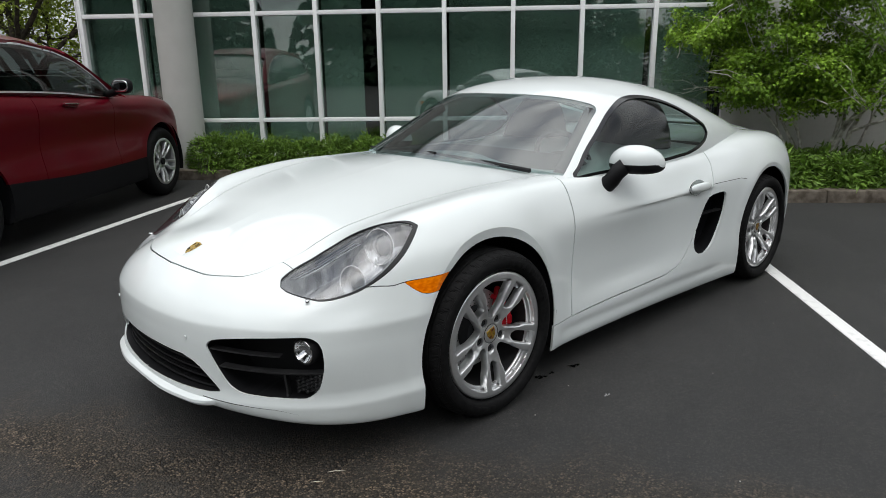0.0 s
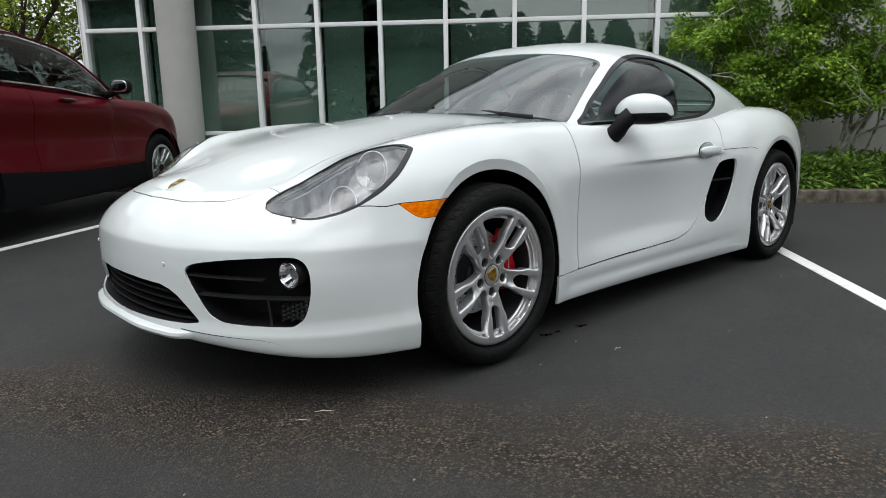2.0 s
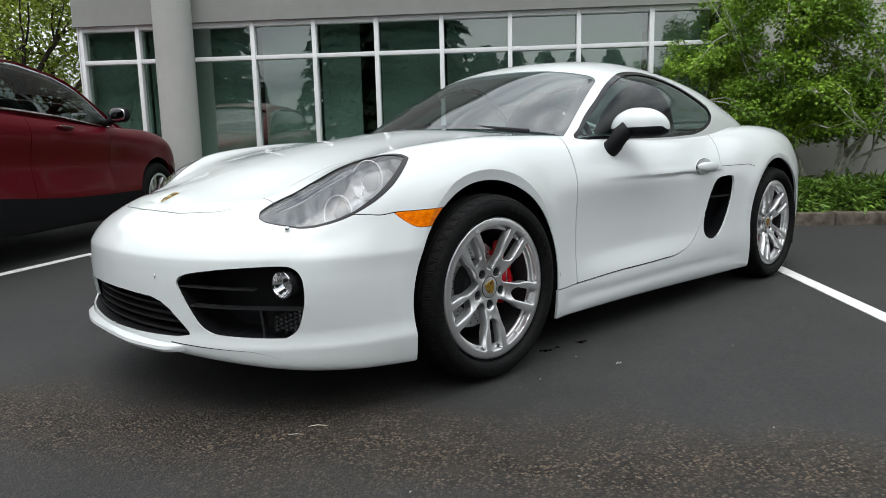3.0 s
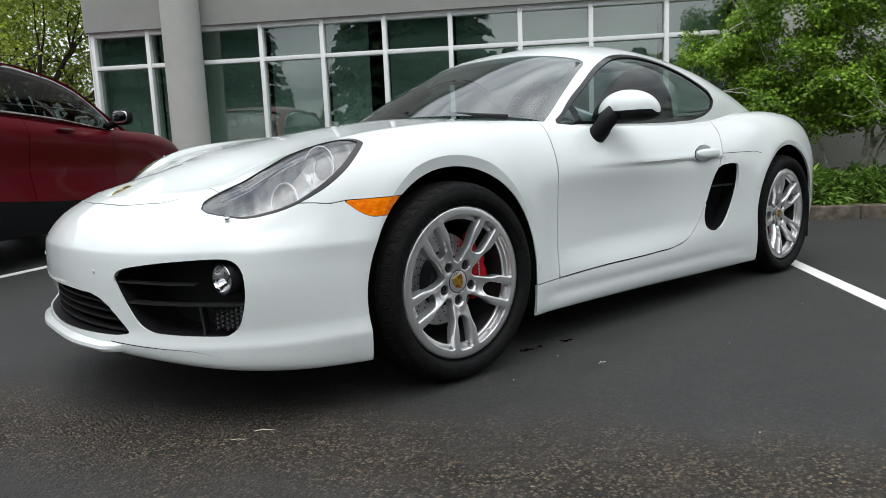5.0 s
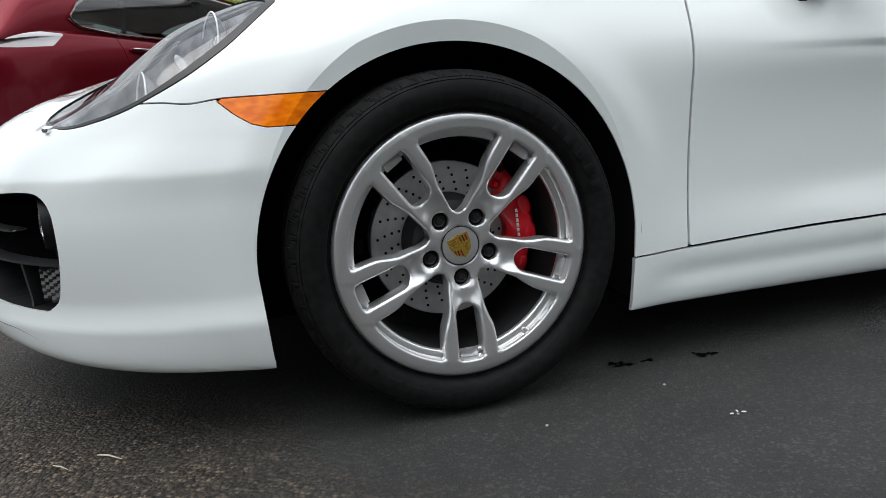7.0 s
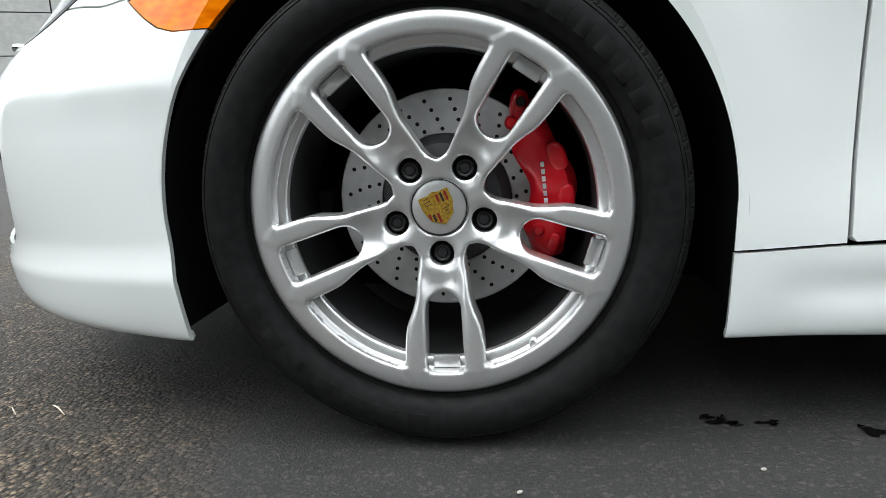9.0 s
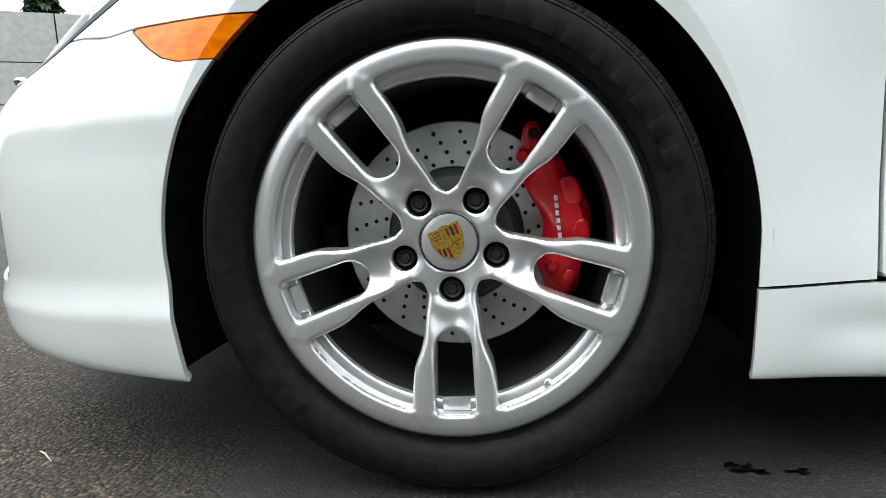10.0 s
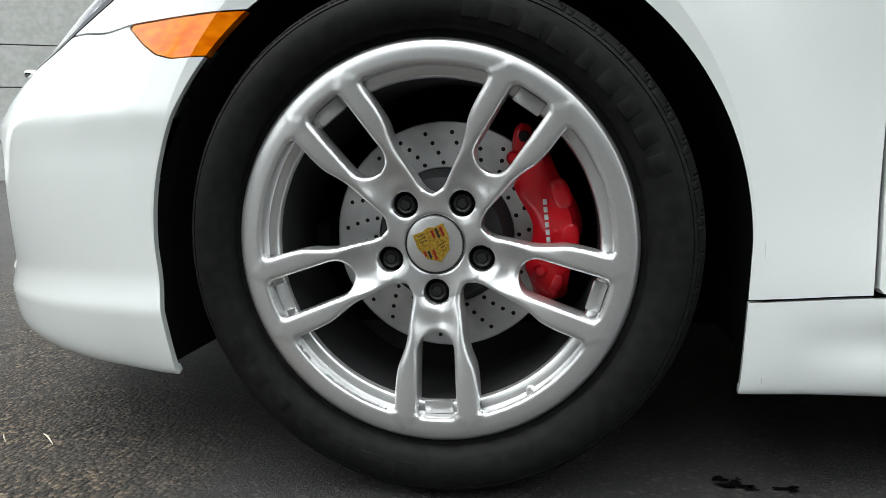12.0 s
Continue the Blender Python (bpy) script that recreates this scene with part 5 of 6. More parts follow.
facade("wall_foot", wall_box(-4.67, U_R, -0.35, 0.0, -0.1, Z_FOOT), M_FASCIA)
facade("wall_corner", wall_box(-4.672, U_L, -0.35, 0.0, Z_FOOT, Z_HEAD), M_ALU)
facade("wall_return", wall_box(-4.672, -4.5, -14, -0.35, -0.1, 5.2), M_FASCIA)
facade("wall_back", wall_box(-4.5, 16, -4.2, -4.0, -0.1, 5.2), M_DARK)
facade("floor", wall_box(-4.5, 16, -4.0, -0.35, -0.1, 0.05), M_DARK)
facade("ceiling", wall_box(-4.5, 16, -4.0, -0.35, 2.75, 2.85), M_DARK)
facade("roof", wall_box(-4.8, 16, -14, 0.1, 5.2, 5.4), M_FASCIA)
facade("wall_reveal", wall_box(U_R, U_R + 0.18, 0.0, 0.06, -0.1, 5.2), M_WALL)
column = tagged(new("column"), kind="structure")
part("column_shaft", placed(shifted(bm_lathe([(0.232, -0.1), (0.232, 5.2)], 48, "z"), (-3.31, 0.18, 0))), M_FASCIA, column)

window = tagged(new("window_1"), kind="structure")
us = (U_L,) + U_MULL + (U_R,)
for u in U_MULL:
    part("mullion", wall_box(u - 0.027, u + 0.027, -0.13, -0.02, Z_FOOT, Z_HEAD, 0.003), M_ALU, window)
part("frame_side", wall_box(U_L, U_L + 0.05, -0.13, -0.018, Z_FOOT, Z_HEAD, 0.003), M_ALU, window)
part("frame_side", wall_box(U_R - 0.06, U_R, -0.13, -0.018, Z_FOOT, Z_HEAD, 0.003), M_GLOSS, window)
for a, b in zip(us, us[1:]):
    a2, b2 = a + (0.05 if a == U_L else 0.027), b - (0.06 if b == U_R else 0.027)
    for z, h in ((Z_TRANSOM, 0.026), (Z_BAR, 0.024), (Z_HEAD - 0.03, 0.03), (Z_FOOT + 0.03, 0.03)):
        part("transom", wall_box(a2, b2, -0.13, -0.026, z - h, z + h, 0.003), M_ALU, window)
    for z0, z1 in ((Z_FOOT + 0.06, Z_BAR - 0.024), (Z_BAR + 0.024, Z_TRANSOM - 0.026), (Z_TRANSOM + 0.026, Z_HEAD - 0.06)):
        pane = part("pane", wall_box(a2 - 0.008, b2 + 0.008, -0.092, -0.086, z0 - 0.008, z1 + 0.008), M_PANE, window)
        pane.visible_shadow = False
rng = random.Random(4)
for k, (a, b) in enumerate(zip(us, us[1:])):
    gap_l, gap_r = rng.uniform(0.01, 0.05), rng.uniform(0.01, 0.09)
    if k == 3:
        gap_r = 0.26
    n = max(3, int((b - a) / 0.10))
    blind = tagged(new("window_blind"), "grey-green vertical blind hanging behind tinted glass", "blind", "blinds behind the windows")
    for i in range(n):
        x0 = a + gap_l + (b - a - gap_l - gap_r) * i / n
        x1 = a + gap_l + (b - a - gap_l - gap_r) * (i + 1) / n
        slat = bm_box(-(x1 - x0) * 0.54, (x1 - x0) * 0.54, -0.002, 0.002, 0.08, 2.62)
        turned(slat, pose((x0 + x1) / 2, -0.30, 0, 0, 0, rng.uniform(2, 5)))
        part("blind_slat", placed(slat), M_BLIND, blind)

# kerb and planting bed
bed_line = ((-9.0, 0.55), (-0.6, 0.55), (0.9, 1.35), (1.9, 1.86), (2.6, 1.98), (9.0, 2.05), (16.0, 2.05))
for (ua, na), (ub, nb) in zip(bed_line, bed_line[1:]):
    d = math.hypot(ub - ua, nb - na)
    steps = max(1, round(d / 1.4))
    for i in range(steps):
        f0, f1 = i / steps, (i + 1) / steps
        p0, p1 = Vector((ua + (ub - ua) * f0, na + (nb - na) * f0, 0)), Vector((ua + (ub - ua) * f1, na + (nb - na) * f1, 0))
        ln = (p1 - p0).length
        b = bm_box(0.003, ln - 0.003, -0.16, 0.0, -0.05, 0.125, 0.018, 3)
        turned(b, Matrix.Translation(p0) @ Matrix.Rotation(math.atan2(nb - na, ub - ua), 4, "Z"))
        tagged(link("kerb", placed(b), M_KERB, True, 40), kind="structure")
bed = bmesh.new()
ring = [(u, max(n - 0.10, 0.0)) for u, n in bed_line] + [(16.0, 0.0), (3.42, 0.0), (-9.0, 0.0)]
vs = [bed.verts.new((u, n, 0.10)) for u, n in ring]
bed.faces.new(vs)
tagged(link("planting_bed", placed(bed), M_SOIL, False), kind="structure")

# bay lines
for (u0, n0), (u1, n1) in (((-2.60, 1.7), (-3.10, 5.6)), ((2.53, 2.05), (2.42, 6.1))):
    a, b = Vector((u0, n0, 0)), Vector((u1, n1, 0))
    q = bm_box(0, (b - a).length, -0.043, 0.043, -0.02, 0.004)
    turned(q, Matrix.Translation(a) @ Matrix.Rotation(math.atan2(n1 - n0, u1 - u0), 4, "Z"))
    tagged(link("bay_line", placed(q), M_LINE, False), kind="structure")

# far concrete-panel building past the coupe's nose
far_m = Matrix.Translation((-20.5, 27.0, 0)) @ Matrix.Rotation(radians(37), 4, "Z")
far = thing("warehouse", "long pale concrete-panel warehouse across the car park", "building")
M_PANEL = grain(material("pale_panels", (0.42, 0.43, 0.41), 0.85), 4, (0.38, 0.39, 0.37), (0.46, 0.47, 0.45), big=(0.3, 0.9))
for i in range(6):
    for j, (z0, z1) in enumerate(((0, 2.0), (2.05, 3.95), (4.0, 5.75), (5.8, 7.9))):
        p = bm_box(-18 + i * 6.0, -12.06 + i * 6.0, -0.3, 0.3 - 0.06 * (j % 2), z0, z1)
        part("wall_panel", turned(p, far_m), M_PANEL, far)
part("wall_core", turned(bm_box(-18, 18, 0.0, 6, 0, 7.85), far_m), M_DARK, far)

# ---- dark red sport utility parked nose-in beside the coupe ----
S_OUT_X = (-0.95, -0.93, -0.86, -0.70, -0.40, 0.0, 0.5, 1.2, 2.0, 2.85, 3.30, 3.62, 3.76, 3.80)
S_OUT_Y = (0.0, 0.36, 0.63, 0.83, 0.92, 0.948, 0.950, 0.955, 0.958, 0.955, 0.915, 0.80, 0.50, 0.0)
S_KNOT = (0, 2, 4, 5, 6, 7, 8, 9, 11, 13)
S_FLANK = (
    ((0.10,) * 10, (0.27, 0.27, 0.27, 0.27, 0.25, 0.25, 0.25, 0.27, 0.33, 0.34)),
    ((0.03, 0.03, 0.02, 0.02, 0.02, 0.02, 0.02, 0.02, 0.03, 0.03), (0.25, 0.25, 0.26, 0.26, 0.24, 0.24, 0.24, 0.26, 0.32, 0.33)),
    ((0.0, 0.0, 0.005, 0.005, 0.005, 0.005, 0.005, 0.005, 0.0, 0.0), (0.42, 0.42, 0.40, 0.39, 0.38, 0.39, 0.42, 0.44, 0.52, 0.54)),
    ((0.0, 0.0, 0.008, 0.008, 0.006, 0.006, 0.006, 0.008, 0.0, 0.0), (0.58, 0.58, 0.56, 0.55, 0.54, 0.55, 0.57, 0.58, 0.66, 0.68)),
    ((0.0, 0.0, 0.004, 0.012, 0.034, 0.040, 0.034, 0.014, 0.0, 0.0), (0.64, 0.65, 0.71, 0.74, 0.74, 0.75, 0.76, 0.76, 0.80, 0.82)),
    ((0.02, 0.02, 0.010, 0.0, -0.006, -0.006, -0.006, -0.004, 0.0, 0.01), (0.78, 0.80, 0.890, 0.945, 0.975, 0.99, 1.01, 1.03, 1.02, 1.0)),
    ((0.07, 0.07, 0.05, 0.035, 0.035, 0.035, 0.03, 0.03, 0.05, 0.05), (0.87, 0.895, 0.985, 1.03, 1.055, 1.085, 1.122, 1.165, 1.16, 1.14)),
    ((0.14, 0.14, 0.13, 0.11, 0.10, 0.085, 0.085, 0.085, 0.10, 0.09), (0.93, 0.955, 1.040, 1.080, 1.092, 1.125, 1.172, 1.222, 1.22, 1.2)),
)
S_MID_X = (-0.78, -0.66, -0.30, 0.0, 0.5, 1.2, 2.0, 2.8, 3.45, 3.6)
S_MID_Z = (0.95, 1.00, 1.085, 1.11, 1.16, 1.18, 1.2, 1.22, 1.22, 1.2)
M_SUV = grain(material("dark_red_paint", (0.25, 0.002, 0.012), 0.30, metal=0.4, coat=0.18, coat_rough=0.03, spec=0.25), 1200, (0.118, 0.0007, 0.007), (0.145, 0.0012, 0.010), detail=1)
# black sill cladding, darkened further to carry the shade of the tucked-in underside
M_CLAD = grain(material("shaded_cladding", (0.005, 0.005, 0.006), 0.7, spec=0.15), 200, (0.004, 0.004, 0.005), (0.007, 0.007, 0.008))
suv_at = Matrix.Translation(at_wall(-3.904, 1.617)) @ Matrix.Rotation(WALL_A + radians(-90), 4, "Z")
suv = thing("sport_utility_vehicle", "dark red sport utility vehicle parked nose-in by the building", "car", at=suv_at)
S_FRONT, S_REAR = -0.10, 2.81


def suv_arch(ax, rz, rr):
    return lambda x, y, z: math.hypot(x - ax, z - rz) - rr if y > 0.5 else 1.0


s_grid = loft(S_OUT_X, S_OUT_Y, S_KNOT, S_FLANK, S_MID_X, S_MID_Z, (0, 0, 0.004, 0.008, 0.008, 0, 0, 0, 0, 0), 200, 6, 12, 5, 10)
s_body = grid_bm(s_grid, flip=True)
for ax, rz, rr in ((S_FRONT, 0.37, 0.425), (S_REAR, 0.40, 0.445)):
    carve(s_body, suv_arch(ax, rz, rr))
# upper edge raised, so that the cladding also covers the shaded lower flank
clad_top = lut((-1, 0, 0.5, 1.5, 2.3, 3.0, 3.9), (0.48, 0.48, 0.47, 0.48, 0.53, 0.57, 0.60))
f_clad = lambda x, y, z: z - clad_top(min(max(x, -1), 3.9))
s_clad = carved(s_body, f_clad, -1)
carve(s_body, f_clad)
f_tail = poly(((3.08, 1.200), (3.34, 1.222), (3.9, 1.232), (3.9, 1.12), (3.36, 1.116), (3.17, 1.128)), 0.006)
f_tail3 = lambda x, y, z: f_tail(x, z) if x > 2.9 else 1.0
s_tail = carved(s_body, f_tail3, -1)
carve(s_body, f_tail3)
s_doors = [carved(s_body, lambda x, y, z: min(x - 0.78 - 0.05 * z, 1.93 - x, y - 0.5), 1), carved(s_body, lambda x, y, z: min(x - 1.936, 2.62 + 0.25 * max(0, z - 0.8) - x, y - 0.5), 1)]
for g in (lambda x, y, z: -min(x - 0.775 - 0.05 * z, 1.933 - x, y - 0.5), lambda x, y, z: -min(x - 1.933, 2.625 + 0.25 * max(0, z - 0.8) - x, y - 0.5)):
    carve(s_body, g)


def s_both(name, half, mat, depth=0.0, label=""):
    if depth:
        thick(half, depth)
    part(name, mirrored(half), mat, suv, label)
    return part(name, half, mat, suv, label)


part("body", thick(welded(s_body, mirrored(s_body)), 0.03), M_SUV, suv)
part("cladding", thick(welded(s_clad, mirrored(s_clad)), 0.03), M_CLAD, suv)
for d in s_doors:
    s_both("door", d, M_SUV, 0.02)
s_both("tail_lamp", sunk(s_tail, 0.002), material("clear_red_lens", (0.42, 0.40, 0.40), 0.15, metal=0.3, coat=1.0), 0.02, "clear and dark tail lamp")

SC_X = (0.12, 0.54, 1.00, 1.52, 2.20, 2.85, 3.30, 3.58)
SC_Z = (1.10, 1.345, 1.565, 1.665, 1.705, 1.690, 1.585, 1.22)
SC_B = (0.34, 0.24, 0.13, 0.05, 0.0, -0.06, -0.10, -0.12)
SC_W = (0.855, 0.872, 0.880, 0.883, 0.883, 0.878, 0.862, 0.84)
SC_F = (1.06, 1.07, 1.09, 1.11, 1.14, 1.17, 1.18, 1.15)
uu = np.linspace(0, 7, 110)
cx, zc, bw, wd, zb = [curve(range(8), v, uu)[:, None] for v in (SC_X, SC_Z, SC_B, SC_W, SC_F)]
aa = np.linspace(math.pi / 2, 0, 60)[None, :]
sy = wd * np.cos(aa) ** 0.60
sp = np.stack([cx + bw * (sy / wd) ** 2, sy + 0 * cx, zb + (zc - zb) * np.sin(aa) ** 0.66], 2)
sp = soften(soften(sp, 0, 4), 1, 2)
sp[:, 0, 1] = 0
s_cab = grid_bm(sp, flip=True)
pw = poly(((0.70, 1.115), (0.86, 1.265), (1.07, 1.395), (1.32, 1.478), (1.73, 1.535), (2.0, 1.540), (2.35, 1.530), (2.62, 1.505), (2.78, 1.465), (2.92, 1.385), (2.985, 1.31), (2.94, 1.272), (2.70, 1.237), (1.84, 1.200), (1.46, 1.177), (0.82, 1.112)), 0.008)
f_sw = lambda x, y, z: pw(x, z) if y > 0.5 else 1.0
f_ws = lambda x, y, z: max(y - (0.80 - 0.30 * (z - 1.12)), x - (0.98 + 0.18 * y * y)) if x < 1.3 else 1.0
f_rw = lambda x, y, z: max(y - 0.70, 2.98 + 0.0 * z - x, z - 1.60, 1.26 - z) if x > 2.5 else 1.0
s_glass, s_ws, s_rw = carved(s_cab, f_sw, -1), carved(s_cab, f_ws, -1), carved(s_cab, f_rw, -1)
s_chrome = carve(carved(s_cab, lambda x, y, z: f_sw(x, y, z) - 0.015, -1), f_sw)
s_pill = [strip_of(s_glass, lambda x, y, z: x - 1.83 - 0.42 * (z - 1.3), 0.060), strip_of(s_glass, lambda x, y, z: x - 2.61 + 0.2 * (z - 1.35), 0.020)]
for f in (lambda x, y, z: f_sw(x, y, z) - 0.015, f_ws, f_rw):
    carve(s_cab, f)
part("roof", thick(welded(s_cab, mirrored(s_cab)), 0.03), M_SUV, suv)
s_both("side_window", sunk(s_glass, 0.008), M_SUVGLASS)
for q in s_pill:
    s_both("window_pillar", sunk(q, 0.004), M_GLOSS)
s_both("window_chrome", sunk(s_chrome, -0.002), M_ALU, 0.012, "bright metal strip round the side windows")
part("windscreen", welded(sunk(s_ws, 0.004), mirrored(s_ws)), M_SUVGLASS, suv)
part("rear_window", welded(sunk(s_rw, 0.004), mirrored(s_rw)), M_GLOSS, suv)
spoil = bm_blob(3.22, 0, 1.60, 0.16, 0.70, 0.03, 3, 24, 10)
part("roof_spoiler", spoil, M_SUV, suv)
for x, z in ((1.50, 1.070), (2.55, 1.108)):
    s_both("door_handle", turned(bm_blob(0, 0, 0, 0.11, 0.018, 0.020, 2.6, 20, 10), pose(x, 0.962, z, 0, -3, 0)), M_SUV)
    s_both("handle_chrome", turned(bm_blob(0, 0, 0, 0.10, 0.008, 0.006, 2.6, 16, 8), pose(x, 0.980, z + 0.006, 0, -3, 0)), M_CHROME)
mir = bm_blob(0, 0, 0, 0.06, 0.105, 0.072, 2.6, 24, 14)
s_both("door_mirror", turned(mir, pose(0.80, 1.05, 1.200, 0, 0, -12)), M_BLACK)
s_both("mirror_glass", turned(bm_blob(0, 0, 0, 0.006, 0.085, 0.055, 3, 20, 10), pose(0.856, 1.06, 1.200, 0, 0, -12)), M_CHROME)
s_both("mirror_arm", bm_tube([(0.77, 0.86, 1.12), (0.79, 0.95, 1.14), (0.80, 1.0, 1.16)], 0.035, 10), M_BLACK)
part("bumper_bar", bm_blob(3.76, 0, 0.60, 0.05, 0.62, 0.07, 3.5, 30, 10), M_CLAD, suv)
for ax in (S_FRONT, S_REAR):
    ang = np.linspace(radians(-18), radians(198), 40)
    q = np.zeros((40, 4, 3))
    for j, (yy, rr) in enumerate(((0.925, 0.455), (0.90, 0.46), (0.55, 0.46), (0.50, 0.10))):
        q[:, j] = np.stack([ax + rr * np.cos(ang), np.full(40, yy), 0.37 + rr * np.sin(ang)], 1)
    s_both("arch_liner", grid_bm(q), M_LINER)
part("floor_pan", bm_box(-0.8, 3.6, -0.80, 0.80, 0.28, 0.36, 0.02), M_LINER, suv)
part("seat_row", bm_blob(1.55, 0, 1.0, 0.12, 0.66, 0.36, 4, 24, 12), M_INSIDE, suv)
part("rear_seat_row", bm_blob(2.45, 0, 0.98, 0.12, 0.68, 0.33, 4, 24, 12), M_INSIDE, suv)
part("dashboard", bm_blob(0.55, 0, 0.98, 0.28, 0.74, 0.12, 3.5, 24, 12), M_INSIDE, suv)
rim_me = [o for o in w_front.children if o.name.startswith("rim") and o.name.split(".")[0] == "rim"][0].data


def suv_wheel(x, s):
    w = new("wheel")
    w.parent = suv
    w.matrix_basis = pose(x, s * 0.82, 0.37, 0, 0, 180 if s > 0 else 0)
    tp = [(0.25, -0.105), (0.262, -0.115), (0.30, -0.124), (0.335, -0.118), (0.355, -0.10), (0.367, -0.08), (0.37, 0.0), (0.367, 0.08), (0.355, 0.10), (0.335, 0.118), (0.25, 0.105)]
    part("tyre", bm_lathe(tp, 96, "y"), M_RUBBER, w)
    r = new("rim", rim_me)
    r.parent = w
    r.location, r.scale = (0, -0.012, 0), (1.0, 1, 1.0)
    part("rim_barrel", bm_lathe([(0.262, -0.105), (0.246, -0.108), (0.244, -0.098), (0.253, -0.10), (0.235, -0.095), (0.228, 0.0), (0.24, 0.1)], 64, "y"), M_ALLOY, w)
    part("brake_disc", bm_lathe([(0.0, 0.0), (0.17, 0.0), (0.17, 0.03)], 48, "y"), M_HAT, w)
    part("centre_cap", bm_lathe([(0.0, -0.098), (0.036, -0.096), (0.038, -0.08)], 24, "y"), M_BLACK, w)


for x in (S_FRONT, S_REAR):
    for s in (-1, 1):
        suv_wheel(x, s)

# ---- planting ----
def leaf_material(name, dark, light):
    m = grain(material(name, dark, 0.5), 2.2, dark, light, detail=3, low=0.3, high=0.7)
    nt = m.node_tree
    n, l = nt.nodes, nt.links
    b = n["Principled BSDF"]
    src = b.inputs["Base Color"].links[0].from_socket
    geo = n.new("ShaderNodeNewGeometry")
    hsv = n.new("ShaderNodeHueSaturation")
    mr = n.new("ShaderNodeMapRange")
    mr.inputs["To Min"].default_value, mr.inputs["To Max"].default_value = 0.55, 1.55
    l.new(geo.outputs["Random Per Island"], mr.inputs["Value"])
    l.new(mr.outputs["Result"], hsv.inputs["Value"])
    l.new(src, hsv.inputs["Color"])
    l.new(hsv.outputs["Color"], b.inputs["Base Color"])
    tr = n.new("ShaderNodeBsdfTranslucent")
    l.new(hsv.outputs["Color"], tr.inputs["Color"])
    mx = n.new("ShaderNodeMixShader")
    mx.inputs[0].default_value = 0.32
    l.new(b.outputs["BSDF"], mx.inputs[1])
    l.new(tr.outputs["BSDF"], mx.inputs[2])
    l.new(mx.outputs["Shader"], n["Material Output"].inputs["Surface"])
    return m


M_MAPLE = leaf_material("maple_leaf", (0.075, 0.165, 0.012), (0.26, 0.42, 0.038))
M_SHRUB = leaf_material("shrub_leaf", (0.085, 0.165, 0.024), (0.22, 0.36, 0.055))
M_FARLEAF = leaf_material("far_leaf", (0.14, 0.20, 0.022), (0.34, 0.42, 0.055))
M_FIR = leaf_material("fir_needles", (0.012, 0.028, 0.014), (0.030, 0.058, 0.026))
M_BARK = grain(material("pale_bark", (0.22, 0.19, 0.15), 0.9), 18, (0.36, 0.34, 0.29), (0.74, 0.71, 0.64), bump=0.004, big=(5, 0.6))
M_DBARK = grain(material("dark_bark", (0.05, 0.04, 0.03), 0.9), 14, (0.025, 0.02, 0.015), (0.08, 0.065, 0.05), bump=0.006)

STAR = np.array([(0, 0), (0.16, 0.10), (0.50, 0.18), (0.26, 0.30), (0.42, 0.66), (0.14, 0.52), (0.0, 1.0), (-0.14, 0.52), (-0.42, 0.66), (-0.26, 0.30), (-0.50, 0.18), (-0.16, 0.10)])
LANCE = np.array([(0, 0), (0.16, 0.28), (0.17, 0.55), (0.0, 1.0), (-0.17, 0.55), (-0.16, 0.28)])
CLUMP = np.array([(0, 0), (0.35, 0.15), (0.5, 0.55), (0.15, 0.6), (0.0, 1.0), (-0.2, 0.62), (-0.5, 0.5), (-0.33, 0.12)])


def leaf_mesh(name, spots, dirs, sizes, shape, droop, seed):
    """One mesh of many small bent leaves at the given spots, each leaning along its direction."""
    g = np.random.default_rng(seed)
    n, k = len(spots), len(shape)
    d = dirs / np.maximum(np.linalg.norm(dirs, axis=1, keepdims=True), 1e-6)
    side = np.cross(d, g.normal(size=(n, 3)) * 0.45 + np.array((0, 0, 1.0)))
    side /= np.maximum(np.linalg.norm(side, axis=1, keepdims=True), 1e-6)
    up = np.cross(side, d)
    px, py = shape[:, 0], shape[:, 1]
    bend = -droop * py**2 + 0.18 * np.abs(px)
    v = spots[:, None, :] + sizes[:, None, None] * (px[None, :, None] * side[:, None, :] + py[None, :, None] * d[:, None, :] + bend[None, :, None] * up[:, None, :])
    me = bpy.data.meshes.new(name)
    idx = np.arange(n * k).reshape(n, k)
    me.from_pydata(v.reshape(-1, 3).tolist(), [], idx.tolist())
    return me


def leaf_part(name, me, mat, parent):
    me.materials.append(mat)
    ob = new(name, me)
    ob.parent = parent
    return ob


def branch(bms, tips, p, d, length, radius, depth, g, spread=0.55, up=0.25):
    """Grows a limb and its twigs; leaves the twig tips in tips."""
    pts, rad = [Vector(p)], [radius]
    q, v = Vector(p), Vector(d).normalized()
    steps = 5
    for i in range(steps):
        v = (v + Vector(g.normal(0, 0.13, 3)) + Vector((0, 0, up * 0.10))).normalized()
        q = q + v * (length / steps)
        pts.append(q.copy())
        rad.append(radius * (1 - 0.55 * (i + 1) / steps))
    bms.append(bm_tube(pts, rad, 7 if radius > 0.012 else 5))
    if depth == 0:
        tips.extend([pts[-1], pts[-2], pts[-3]])
        return
    for i in range(2 + (depth > 1)):
        k = 2 + int(g.integers(0, 4))
        k = min(k, steps)
        w = (v + Vector(g.normal(0, spread, 3)) + Vector((0, 0, up * 0.4))).normalized()
        branch(bms, tips, pts[k], w, length * g.uniform(0.55, 0.8), rad[k] * 0.7, depth - 1, g, spread, up)


